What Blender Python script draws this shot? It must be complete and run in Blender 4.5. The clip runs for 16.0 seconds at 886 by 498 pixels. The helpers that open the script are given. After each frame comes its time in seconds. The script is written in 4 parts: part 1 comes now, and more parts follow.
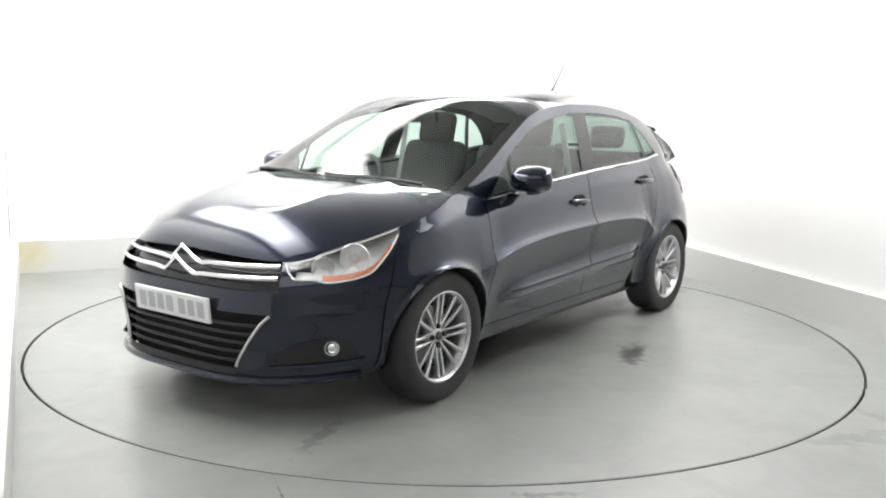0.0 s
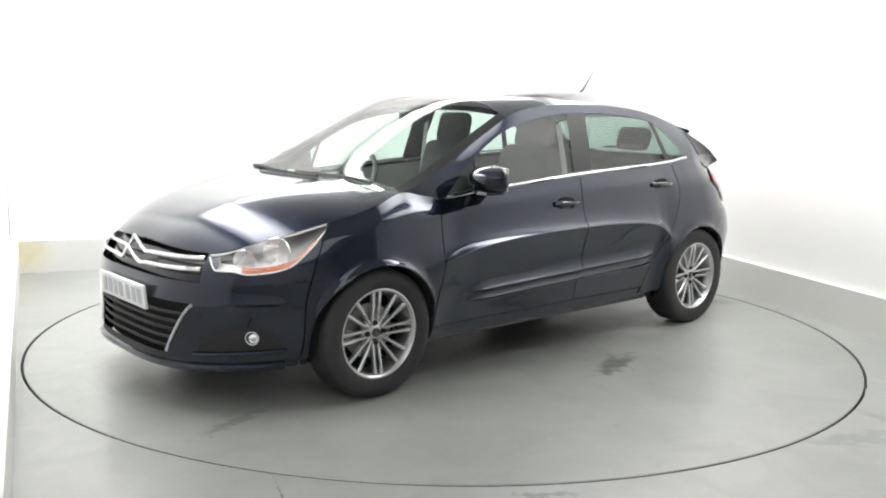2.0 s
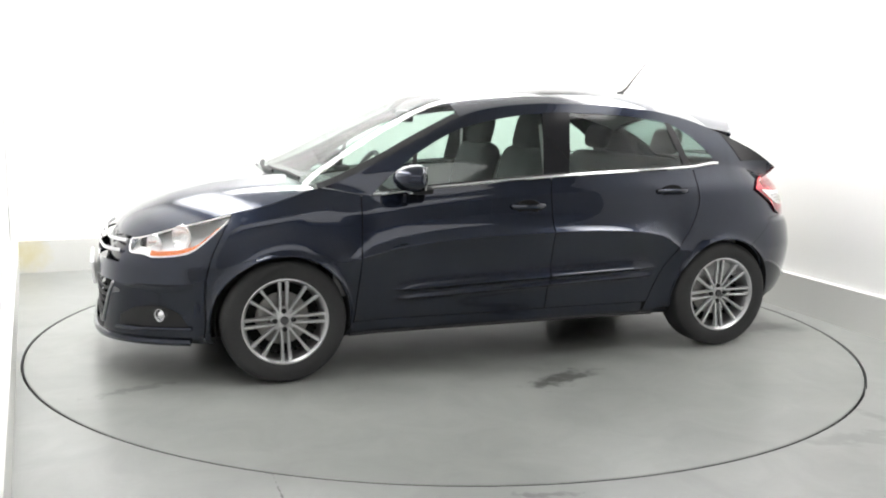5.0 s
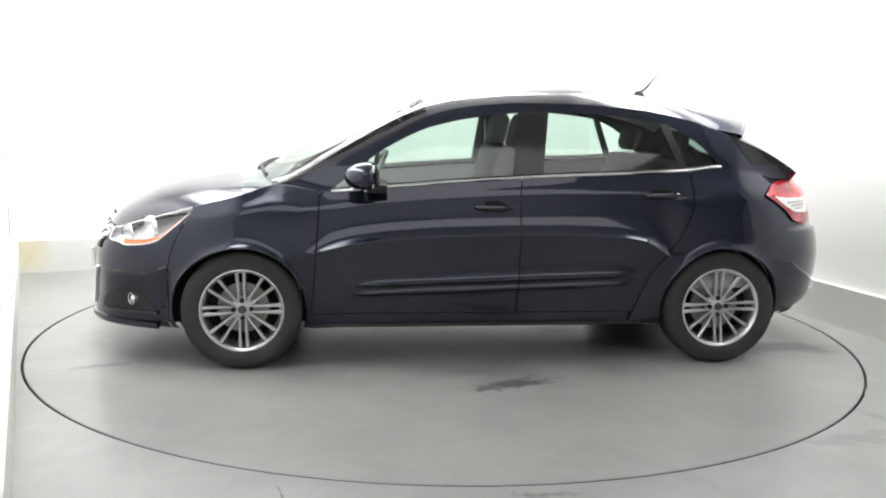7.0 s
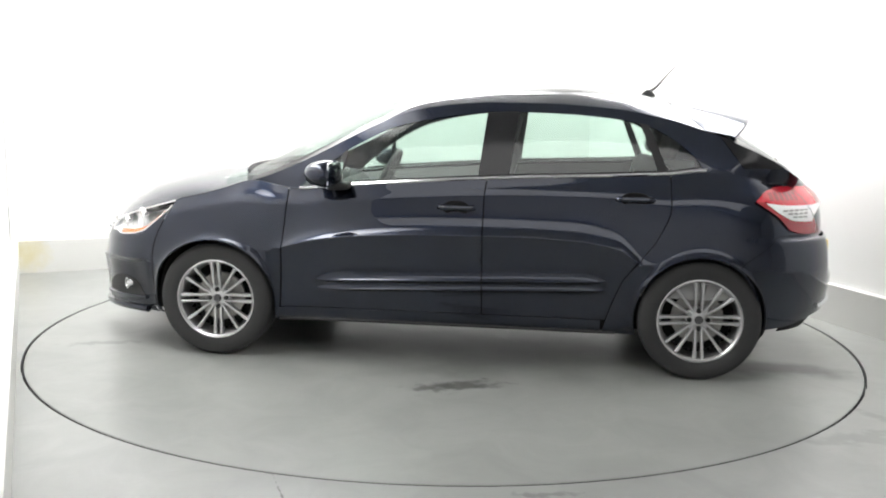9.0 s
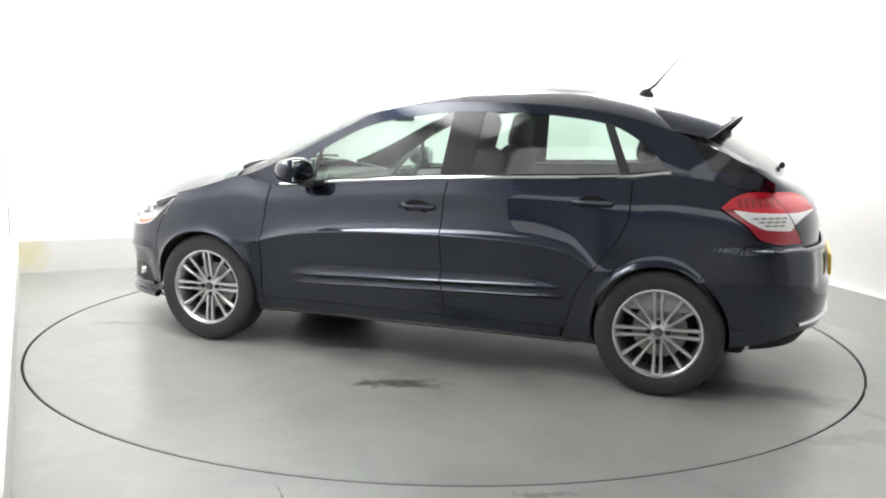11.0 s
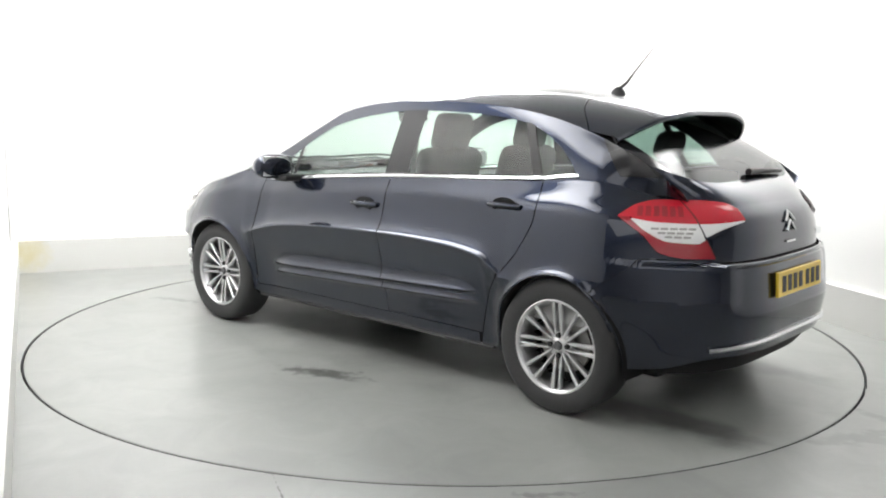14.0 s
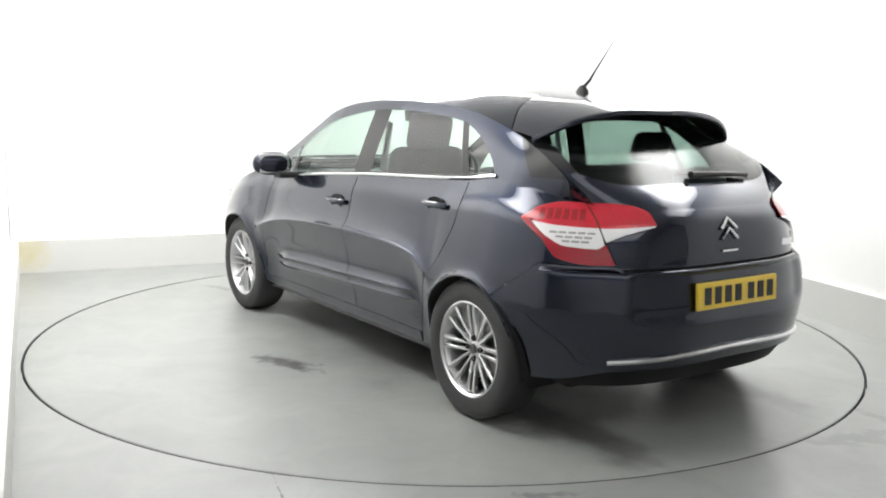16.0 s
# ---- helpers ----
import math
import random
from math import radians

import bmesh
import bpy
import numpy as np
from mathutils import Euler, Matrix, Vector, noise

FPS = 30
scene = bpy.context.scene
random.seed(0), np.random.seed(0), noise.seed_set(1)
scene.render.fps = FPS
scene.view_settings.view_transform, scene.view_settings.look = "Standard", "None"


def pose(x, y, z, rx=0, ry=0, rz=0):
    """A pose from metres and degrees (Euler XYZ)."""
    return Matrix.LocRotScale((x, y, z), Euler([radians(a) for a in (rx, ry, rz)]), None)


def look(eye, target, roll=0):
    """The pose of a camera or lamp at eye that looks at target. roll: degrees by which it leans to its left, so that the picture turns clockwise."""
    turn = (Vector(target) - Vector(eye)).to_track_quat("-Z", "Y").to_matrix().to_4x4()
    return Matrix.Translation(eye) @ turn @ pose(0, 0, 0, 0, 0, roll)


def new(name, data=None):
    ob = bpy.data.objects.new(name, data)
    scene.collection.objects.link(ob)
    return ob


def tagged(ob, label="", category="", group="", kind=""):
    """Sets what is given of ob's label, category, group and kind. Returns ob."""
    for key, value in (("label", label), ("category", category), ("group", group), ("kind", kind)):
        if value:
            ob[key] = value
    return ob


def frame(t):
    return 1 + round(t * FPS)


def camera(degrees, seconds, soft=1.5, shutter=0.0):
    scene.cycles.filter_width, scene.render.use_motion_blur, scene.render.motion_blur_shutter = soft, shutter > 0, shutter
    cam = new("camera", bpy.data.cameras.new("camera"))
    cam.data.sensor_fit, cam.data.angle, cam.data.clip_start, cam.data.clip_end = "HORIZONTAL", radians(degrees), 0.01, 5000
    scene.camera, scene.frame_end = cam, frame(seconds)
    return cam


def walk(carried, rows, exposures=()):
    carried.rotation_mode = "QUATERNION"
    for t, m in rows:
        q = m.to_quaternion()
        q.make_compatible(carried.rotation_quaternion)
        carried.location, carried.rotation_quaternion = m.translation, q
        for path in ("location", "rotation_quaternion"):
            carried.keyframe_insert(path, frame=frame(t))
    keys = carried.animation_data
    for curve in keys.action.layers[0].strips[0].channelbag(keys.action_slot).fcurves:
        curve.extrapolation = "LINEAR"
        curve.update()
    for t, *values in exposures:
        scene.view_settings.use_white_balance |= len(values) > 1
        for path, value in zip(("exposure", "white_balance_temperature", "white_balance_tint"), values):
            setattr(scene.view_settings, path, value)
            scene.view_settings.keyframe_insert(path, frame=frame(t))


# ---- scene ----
# ---------------------------------------------------------------- camera
cam = camera(51.9, 16.0, soft=2.0)
EYE = Vector((0.0, -5.642, 1.388))
TILT, TURN = radians(8.863), radians(-0.171)
AIM = EYE + Vector((math.sin(TURN) * math.cos(TILT), math.cos(TURN) * math.cos(TILT), -math.sin(TILT)))
walk(cam, [(0.0, look(EYE, AIM, 1.1)), (16.0, look(EYE, AIM, 1.1))])
scene.view_settings.exposure = 0.0

# ---------------------------------------------------------------- world and light
world = bpy.data.worlds.new("studio_dark")
scene.world = world
world.use_nodes = True
world.node_tree.nodes["Background"].inputs[0].default_value = (0.5, 0.52, 0.55, 1)
world.node_tree.nodes["Background"].inputs[1].default_value = 0.02
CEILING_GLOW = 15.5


# ---------------------------------------------------------------- small tools
def spline(*pts):
    """A smooth curve through (position, value) pairs, flat beyond its ends."""
    pts = sorted(pts)
    xs, ys = [p[0] for p in pts], [p[1] for p in pts]
    d = [(ys[i + 1] - ys[i]) / (xs[i + 1] - xs[i]) for i in range(len(xs) - 1)]
    m = [d[0]] + [0 if d[i] * d[i - 1] <= 0 else 2 * d[i] * d[i - 1] / (d[i] + d[i - 1]) for i in range(1, len(d))] + [d[-1]]

    def f(x):
        if x <= xs[0]:
            return ys[0]
        if x >= xs[-1]:
            return ys[-1]
        i = 0
        while x > xs[i + 1]:
            i += 1
        h = xs[i + 1] - xs[i]
        t = (x - xs[i]) / h
        return ((1 + 2 * t) * (1 - t) ** 2 * ys[i] + t * (1 - t) ** 2 * h * m[i]
                + t * t * (3 - 2 * t) * ys[i + 1] + t * t * (t - 1) * h * m[i + 1])
    return f


def lerp(a, b, t):
    return a + (b - a) * t


def empty(name, label="", category="", group=""):
    ob = new(name)
    ob.empty_display_size = 0.1
    return tagged(ob, label, category, group)


def smooth(me, angle=35):
    for p in me.polygons:
        p.use_smooth = True
    me.set_sharp_from_angle(angle=radians(angle))


def part(name, bm, material, parent=None, label="", soft=True, angle=35):
    """Links a bmesh as one mesh object under a thing or a part."""
    me = bpy.data.meshes.new(name)
    bm.to_mesh(me)
    bm.free()
    if soft:
        smooth(me, angle)
    for m in (material if isinstance(material, (list, tuple)) else [material]):
        me.materials.append(m)
    ob = new(name, me)
    ob.parent = parent
    return tagged(ob, label)


def structure(name, bm, material, label="", soft=False):
    return tagged(part(name, bm, material, None, label, soft), kind="structure")


def add_box(bm, lo, hi, m=None, bevel=0.0, seg=2):
    lo, hi = Vector(lo), Vector(hi)
    mat = Matrix.Translation((lo + hi) / 2) @ Matrix.Diagonal((*(hi - lo), 1))
    got = bmesh.ops.create_cube(bm, size=1, matrix=(m or Matrix()) @ mat)
    if bevel:
        es = list({e for v in got["verts"] for e in v.link_edges})
        bmesh.ops.bevel(bm, geom=es, offset=bevel, segments=seg, affect="EDGES", profile=0.5)
    return bm


def box(lo, hi, m=None, bevel=0.0, seg=2):
    return add_box(bmesh.new(), lo, hi, m, bevel, seg)


def add_lathe(bm, rings, seg=48, m=None, axis="y", close=False):
    """Turns a row of (radius, position) about an axis."""
    rows = []
    for r, h in rings:
        row = []
        for k in range(seg):
            a = 2 * math.pi * k / seg
            c, s = r * math.cos(a), r * math.sin(a)
            v = Vector((c, h, s)) if axis == "y" else Vector((c, s, h)) if axis == "z" else Vector((h, c, s))
            row.append(bm.verts.new((m @ v) if m else v))
        rows.append(row)
    pairs = list(zip(rows, rows[1:])) + ([(rows[-1], rows[0])] if close else [])
    for a, b in pairs:
        for k in range(seg):
            bm.faces.new((a[k], a[(k + 1) % seg], b[(k + 1) % seg], b[k]))
    if not close:
        for row, (r, h) in ((rows[0], rings[0]), (rows[-1], rings[-1])):
            if r < 0.012:
                bm.faces.new(row)
    bmesh.ops.recalc_face_normals(bm, faces=bm.faces)
    return bm


def add_tube(bm, pts, r, seg=8, taper=None, flat=1.0):
    """A round bar along a row of points."""
    rows = []
    pts = [Vector(p) for p in pts]
    for i, p in enumerate(pts):
        d = (pts[min(i + 1, len(pts) - 1)] - pts[max(i - 1, 0)]).normalized()
        up = Vector((0, 0, 1)) if abs(d.z) < 0.9 else Vector((1, 0, 0))
        a = d.cross(up).normalized()
        b = a.cross(d)
        rr = r if taper is None else lerp(r, taper, i / (len(pts) - 1))
        rows.append([bm.verts.new(p + rr * (math.cos(2 * math.pi * k / seg) * a + flat * math.sin(2 * math.pi * k / seg) * b)) for k in range(seg)])
    for p, q in zip(rows, rows[1:]):
        for k in range(seg):
            bm.faces.new((p[k], p[(k + 1) % seg], q[(k + 1) % seg], q[k]))
    bm.faces.new(rows[0][::-1])
    bm.faces.new(rows[-1])
    return bm


def tube(pts, r, seg=8, taper=None, flat=1.0):
    return add_tube(bmesh.new(), pts, r, seg, taper, flat)


# ---------------------------------------------------------------- materials
def nodes_of(name):
    m = bpy.data.materials.new(name)
    m.use_nodes = True
    nt = m.node_tree
    return m, nt, nt.nodes["Principled BSDF"], nt.links.new


def plain(name, color, rough=0.5, metal=0.0, coat=0.0, bump=0.0, scale=200.0, vary=0.0, coat_rough=0.03, spec=0.5):
    m, nt, b, link = nodes_of(name)
    b.inputs["Base Color"].default_value = (*color, 1)
    b.inputs["Roughness"].default_value = rough
    b.inputs["Metallic"].default_value = metal
    b.inputs["Coat Weight"].default_value = coat
    b.inputs["Coat Roughness"].default_value = coat_rough
    b.inputs["Specular IOR Level"].default_value = spec
    if bump or vary:
        tc = nt.nodes.new("ShaderNodeTexCoord")
        n = nt.nodes.new("ShaderNodeTexNoise")
        n.inputs["Scale"].default_value = scale
        n.inputs["Detail"].default_value = 4
        link(tc.outputs["Object"], n.inputs["Vector"])
        if bump:
            bp = nt.nodes.new("ShaderNodeBump")
            bp.inputs["Strength"].default_value = bump
            bp.inputs["Distance"].default_value = 0.002
            link(n.outputs["Fac"], bp.inputs["Height"])
            link(bp.outputs["Normal"], b.inputs["Normal"])
        if vary:
            r = nt.nodes.new("ShaderNodeMapRange")
            r.inputs["To Min"].default_value = max(0.0, rough - vary)
            r.inputs["To Max"].default_value = min(1.0, rough + vary)
            link(n.outputs["Fac"], r.inputs["Value"])
            link(r.outputs["Result"], b.inputs["Roughness"])
    return m


def glow(name, color, strength):
    m, nt, b, link = nodes_of(name)
    b.inputs["Base Color"].default_value = (0.8, 0.8, 0.8, 1)
    b.inputs["Emission Color"].default_value = (*color, 1)
    b.inputs["Emission Strength"].default_value = strength
    return m


def pane_glass(name, tint, gloss=0.02, base=0.085):
    """A thin pane: tinted see-through with a Fresnel gloss."""
    m, nt, b, link = nodes_of(name)
    nt.nodes.remove(b)
    out = nt.nodes["Material Output"]
    tr, gl = nt.nodes.new("ShaderNodeBsdfTransparent"), nt.nodes.new("ShaderNodeBsdfGlossy")
    tr.inputs[0].default_value = (*tint, 1)
    gl.inputs["Roughness"].default_value = gloss
    lw = nt.nodes.new("ShaderNodeLayerWeight")
    lw.inputs["Blend"].default_value = 0.5
    power, fr = nt.nodes.new("ShaderNodeMath"), nt.nodes.new("ShaderNodeMath")
    power.operation, fr.operation = "POWER", "MULTIPLY_ADD"
    power.inputs[1].default_value, fr.inputs[1].default_value, fr.inputs[2].default_value = 5.0, 0.92, base
    link(lw.outputs["Facing"], power.inputs[0])
    link(power.outputs[0], fr.inputs[0])
    mix = nt.nodes.new("ShaderNodeMixShader")
    link(fr.outputs[0], mix.inputs[0])
    link(tr.outputs[0], mix.inputs[1])
    link(gl.outputs[0], mix.inputs[2])
    link(mix.outputs[0], out.inputs["Surface"])
    return m


def floor_material(name, base, stains_and_shade):
    """Smooth sealed concrete: grey-green, slightly damp, cloudy. Stains and painted shade, each as (x, y, turn, half
    length, half width, depth).
    """
    m, nt, b, link = nodes_of(name)
    N = nt.nodes.new
    tc = N("ShaderNodeTexCoord")
    big, mid, fine = N("ShaderNodeTexNoise"), N("ShaderNodeTexNoise"), N("ShaderNodeTexNoise")
    for n, s, d in ((big, 0.7, 1), (mid, 7.0, 5), (fine, 90.0, 3)):
        n.inputs["Scale"].default_value, n.inputs["Detail"].default_value = s, d
        link(tc.outputs["Object"], n.inputs["Vector"])
    tone = N("ShaderNodeMapRange")
    tone.interpolation_type = "SMOOTHERSTEP"
    tone.inputs["From Min"].default_value, tone.inputs["From Max"].default_value = 0.1, 0.9
    link(big.outputs["Fac"], tone.inputs["Value"])
    blend = N("ShaderNodeMix")
    blend.data_type = "RGBA"
    blend.inputs["A"].default_value = (*[c * 0.88 for c in base], 1)
    blend.inputs["B"].default_value = (*[c * 1.10 for c in base], 1)
    link(tone.outputs["Result"], blend.inputs["Factor"])
    cloud, streak = N("ShaderNodeMapRange"), N("ShaderNodeMix")
    cloud.inputs["From Min"].default_value, cloud.inputs["From Max"].default_value = 0.25, 0.75
    cloud.inputs["To Min"].default_value, cloud.inputs["To Max"].default_value = 0.86, 1.12
    mid.inputs["Scale"].default_value, mid.inputs["Roughness"].default_value, mid.inputs["Distortion"].default_value = 3.2, 0.62, 0.8
    link(mid.outputs["Fac"], cloud.inputs["Value"])
    streak.data_type, streak.blend_type = "RGBA", "MULTIPLY"
    streak.inputs["Factor"].default_value = 1.0
    link(blend.outputs["Result"], streak.inputs["A"])
    link(cloud.outputs["Result"], streak.inputs["B"])
    color = streak.outputs["Result"]
    for x, y, turn, hx, hy, depth in stains_and_shade:
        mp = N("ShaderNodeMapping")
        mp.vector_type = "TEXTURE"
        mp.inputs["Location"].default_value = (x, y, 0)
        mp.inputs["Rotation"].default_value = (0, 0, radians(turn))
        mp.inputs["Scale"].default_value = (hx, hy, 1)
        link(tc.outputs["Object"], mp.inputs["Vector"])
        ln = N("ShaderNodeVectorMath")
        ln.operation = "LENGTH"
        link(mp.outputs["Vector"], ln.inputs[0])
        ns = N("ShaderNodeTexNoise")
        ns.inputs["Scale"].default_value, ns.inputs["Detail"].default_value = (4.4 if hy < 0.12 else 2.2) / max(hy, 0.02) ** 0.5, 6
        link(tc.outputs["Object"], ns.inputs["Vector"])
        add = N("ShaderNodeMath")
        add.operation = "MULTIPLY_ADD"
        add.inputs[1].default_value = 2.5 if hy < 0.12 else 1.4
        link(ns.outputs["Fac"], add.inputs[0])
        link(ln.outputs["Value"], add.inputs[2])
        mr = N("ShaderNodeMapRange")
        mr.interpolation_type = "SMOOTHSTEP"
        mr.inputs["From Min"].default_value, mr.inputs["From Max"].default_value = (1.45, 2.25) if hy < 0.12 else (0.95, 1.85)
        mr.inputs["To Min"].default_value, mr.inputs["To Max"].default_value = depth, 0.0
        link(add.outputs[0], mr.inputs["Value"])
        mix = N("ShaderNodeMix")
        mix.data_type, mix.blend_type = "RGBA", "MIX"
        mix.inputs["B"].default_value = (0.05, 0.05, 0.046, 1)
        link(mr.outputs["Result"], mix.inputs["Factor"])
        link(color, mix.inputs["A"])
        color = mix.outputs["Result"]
    link(color, b.inputs["Base Color"])
    rr = N("ShaderNodeMapRange")
    rr.inputs["From Min"].default_value, rr.inputs["From Max"].default_value = 0.0, 1.0
    rr.inputs["To Min"].default_value, rr.inputs["To Max"].default_value = 0.27, 0.33
    link(big.outputs["Fac"], rr.inputs["Value"])
    link(rr.outputs["Result"], b.inputs["Roughness"])
    b.inputs["Specular IOR Level"].default_value = 0.8
    bp = N("ShaderNodeBump")
    bp.inputs["Strength"].default_value, bp.inputs["Distance"].default_value = 0.05, 0.002
    link(fine.outputs["Fac"], bp.inputs["Height"])
    link(bp.outputs["Normal"], b.inputs["Normal"])
    return m


PAINT = plain("navy_metallic_paint", (0.0125, 0.0175, 0.034), 0.26, 0.8, 1.0, 0.03, 900.0, coat_rough=0.025, spec=0.08)
PAINT.node_tree.nodes["Principled BSDF"].inputs["Coat IOR"].default_value = 1.55
BLACK = plain("black_trim_plastic", (0.012, 0.012, 0.013), 0.45, bump=0.2, scale=400.0)
GLOSS_BLACK = plain("gloss_black_trim", (0.014, 0.014, 0.016), 0.12, spec=0.5)
SHADOW_GAP = plain("dark_underbody_and_shade", (0.006, 0.006, 0.006), 0.9)
CHROME = plain("polished_chrome", (0.82, 0.83, 0.84), 0.1, 1.0, vary=0.04, scale=40.0)
ALLOY = plain("silver_alloy", (0.66, 0.66, 0.67), 0.36, 1.0)
ALLOY_DARK = plain("shaded_alloy", (0.10, 0.10, 0.105), 0.5, 0.6)
RUBBER = plain("tyre_rubber", (0.028, 0.028, 0.029), 0.65, bump=0.25, scale=160.0, vary=0.12)
CLOTH = plain("dark_seat_cloth", (0.042, 0.042, 0.045), 0.9, bump=0.08, scale=150.0)
DASH = plain("dark_dashboard_plastic", (0.09, 0.09, 0.093), 0.6, bump=0.3, scale=300.0)
STEEL = plain("brake_disc_steel", (0.35, 0.34, 0.33), 0.4, 1.0, vary=0.1, scale=30.0)
GLASS = pane_glass("tinted_window_glass", (0.74, 0.86, 0.80))
SCREEN = pane_glass("windscreen_glass", (0.80, 0.90, 0.85), 0.03, 0.045)
LENS = pane_glass("clear_lamp_lens", (0.97, 0.97, 0.97))
LAMP_SILVER = plain("lamp_reflector_silver", (0.93, 0.935, 0.94), 0.4, 0.1)
BOWL = plain("bright_lamp_reflector", (0.93, 0.935, 0.94), 0.22, 0.85, vary=0.1, scale=60.0)
AMBER = plain("amber_reflector", (0.75, 0.20, 0.05), 0.25, coat=1.0)
RED = plain("red_lamp_plastic", (0.62, 0.012, 0.032), 0.2, coat=1.0)
DARK_RED = plain("dark_red_lamp_plastic", (0.34, 0.006, 0.018), 0.2, coat=1.0)
LAMP_WHITE = plain("pearly_lamp_plastic", (0.86, 0.85, 0.85), 0.4, coat=1.0, vary=0.06, scale=90.0)
PLATE_WHITE = plain("white_plate", (0.78, 0.78, 0.79), 0.35, coat=0.5)
PLATE_YELLOW = plain("yellow_plate", (0.80, 0.56, 0.04), 0.35, coat=0.5)
INK = plain("dark_plate_bars", (0.02, 0.02, 0.02), 0.5)
INK_PALE = plain("pale_plate_bars", (0.45, 0.46, 0.48), 0.5)
WALL_WHITE = plain("white_studio_wall", (0.88, 0.88, 0.875), 0.75, bump=0.05, scale=3.0)
KERB_PAINT = plain("off_white_kerb_paint", (0.68, 0.68, 0.66), 0.55, bump=0.2, scale=25.0, vary=0.1)


def yellow_patch(m, at, reach):
    """An old yellow stain in the paint round one place."""
    nt = m.node_tree
    N, link, b = nt.nodes.new, nt.links.new, nt.nodes["Principled BSDF"]
    tc, ns, ds = N("ShaderNodeTexCoord"), N("ShaderNodeTexNoise"), N("ShaderNodeVectorMath")
    ns.inputs["Scale"].default_value, ns.inputs["Detail"].default_value = 14.0, 5
    ds.operation = "DISTANCE"
    ds.inputs[1].default_value = at
    link(tc.outputs["Object"], ns.inputs["Vector"])
    link(tc.outputs["Object"], ds.inputs[0])
    add, mr, mix = N("ShaderNodeMath"), N("ShaderNodeMapRange"), N("ShaderNodeMix")
    add.operation = "MULTIPLY_ADD"
    add.inputs[1].default_value = reach
    link(ns.outputs["Fac"], add.inputs[0])
    link(ds.outputs["Value"], add.inputs[2])
    mr.inputs["From Min"].default_value, mr.inputs["From Max"].default_value = reach * 0.6, reach * 1.5
    mr.inputs["To Min"].default_value, mr.inputs["To Max"].default_value = 0.8, 0.0
    link(add.outputs[0], mr.inputs["Value"])
    mix.data_type = "RGBA"
    mix.inputs["A"].default_value = b.inputs["Base Color"].default_value
    mix.inputs["B"].default_value = (0.62, 0.56, 0.33, 1)
    link(mr.outputs["Result"], mix.inputs["Factor"])
    link(mix.outputs["Result"], b.inputs["Base Color"])


yellow_patch(KERB_PAINT, (-3.36, 1.57, 0.16), 0.2)
BOUNCE_WHITE = plain("pale_bounce_surface", (0.84, 0.84, 0.84), 0.8, bump=0.1, scale=5.0)
FLOOR = floor_material("sealed_concrete_floor", (0.29, 0.301, 0.290), [
    (1.80, -1.85, 15, 0.34, 0.10, 0.30), (2.05, -1.60, -60, 0.30, 0.05, 0.30), (2.1, 0.85, -60, 0.75, 0.09, 0.45), (0.37, -2.50, 5, 0.16, 0.035, 0.5),
    (-2.2, -1.3, 130, 0.3, 0.03, 0.2), (-0.5, -2.75, -70, 0.5, 0.006, 0.9)])
# The wide second patch puts the car's shade and damp into the colour.
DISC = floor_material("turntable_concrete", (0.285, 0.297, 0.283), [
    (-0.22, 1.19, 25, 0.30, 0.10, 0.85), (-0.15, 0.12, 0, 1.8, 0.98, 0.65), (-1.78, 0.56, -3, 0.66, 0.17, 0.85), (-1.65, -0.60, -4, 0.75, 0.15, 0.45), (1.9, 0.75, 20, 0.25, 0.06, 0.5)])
LINING = plain("grey_door_lining", (0.42, 0.42, 0.42), 0.85, bump=0.3, scale=400.0)
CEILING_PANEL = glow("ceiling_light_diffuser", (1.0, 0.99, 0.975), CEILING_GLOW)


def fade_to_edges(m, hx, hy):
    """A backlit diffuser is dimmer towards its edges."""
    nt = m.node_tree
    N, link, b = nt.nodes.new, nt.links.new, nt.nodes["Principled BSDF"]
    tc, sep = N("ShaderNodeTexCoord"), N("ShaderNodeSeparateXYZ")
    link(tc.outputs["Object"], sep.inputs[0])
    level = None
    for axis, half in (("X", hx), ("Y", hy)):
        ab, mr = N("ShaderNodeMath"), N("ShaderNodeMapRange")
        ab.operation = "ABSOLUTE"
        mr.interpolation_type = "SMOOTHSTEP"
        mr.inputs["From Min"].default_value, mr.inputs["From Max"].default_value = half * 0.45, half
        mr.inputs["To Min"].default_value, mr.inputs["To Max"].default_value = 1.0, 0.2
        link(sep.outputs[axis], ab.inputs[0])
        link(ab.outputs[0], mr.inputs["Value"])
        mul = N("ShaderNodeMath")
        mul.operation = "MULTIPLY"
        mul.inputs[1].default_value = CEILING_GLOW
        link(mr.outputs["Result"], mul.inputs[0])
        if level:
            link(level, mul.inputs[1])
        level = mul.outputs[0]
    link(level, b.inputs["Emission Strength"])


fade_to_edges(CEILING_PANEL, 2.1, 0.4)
HALL_FILL = glow("hall_fill_glow", (1.0, 0.99, 0.975), 1.5)
REAR_GLASS = pane_glass("dark_rear_glass", (0.25, 0.34, 0.31), 0.14, 0.02)

# ---------------------------------------------------------------- the studio bay
DISC_R = 2.44


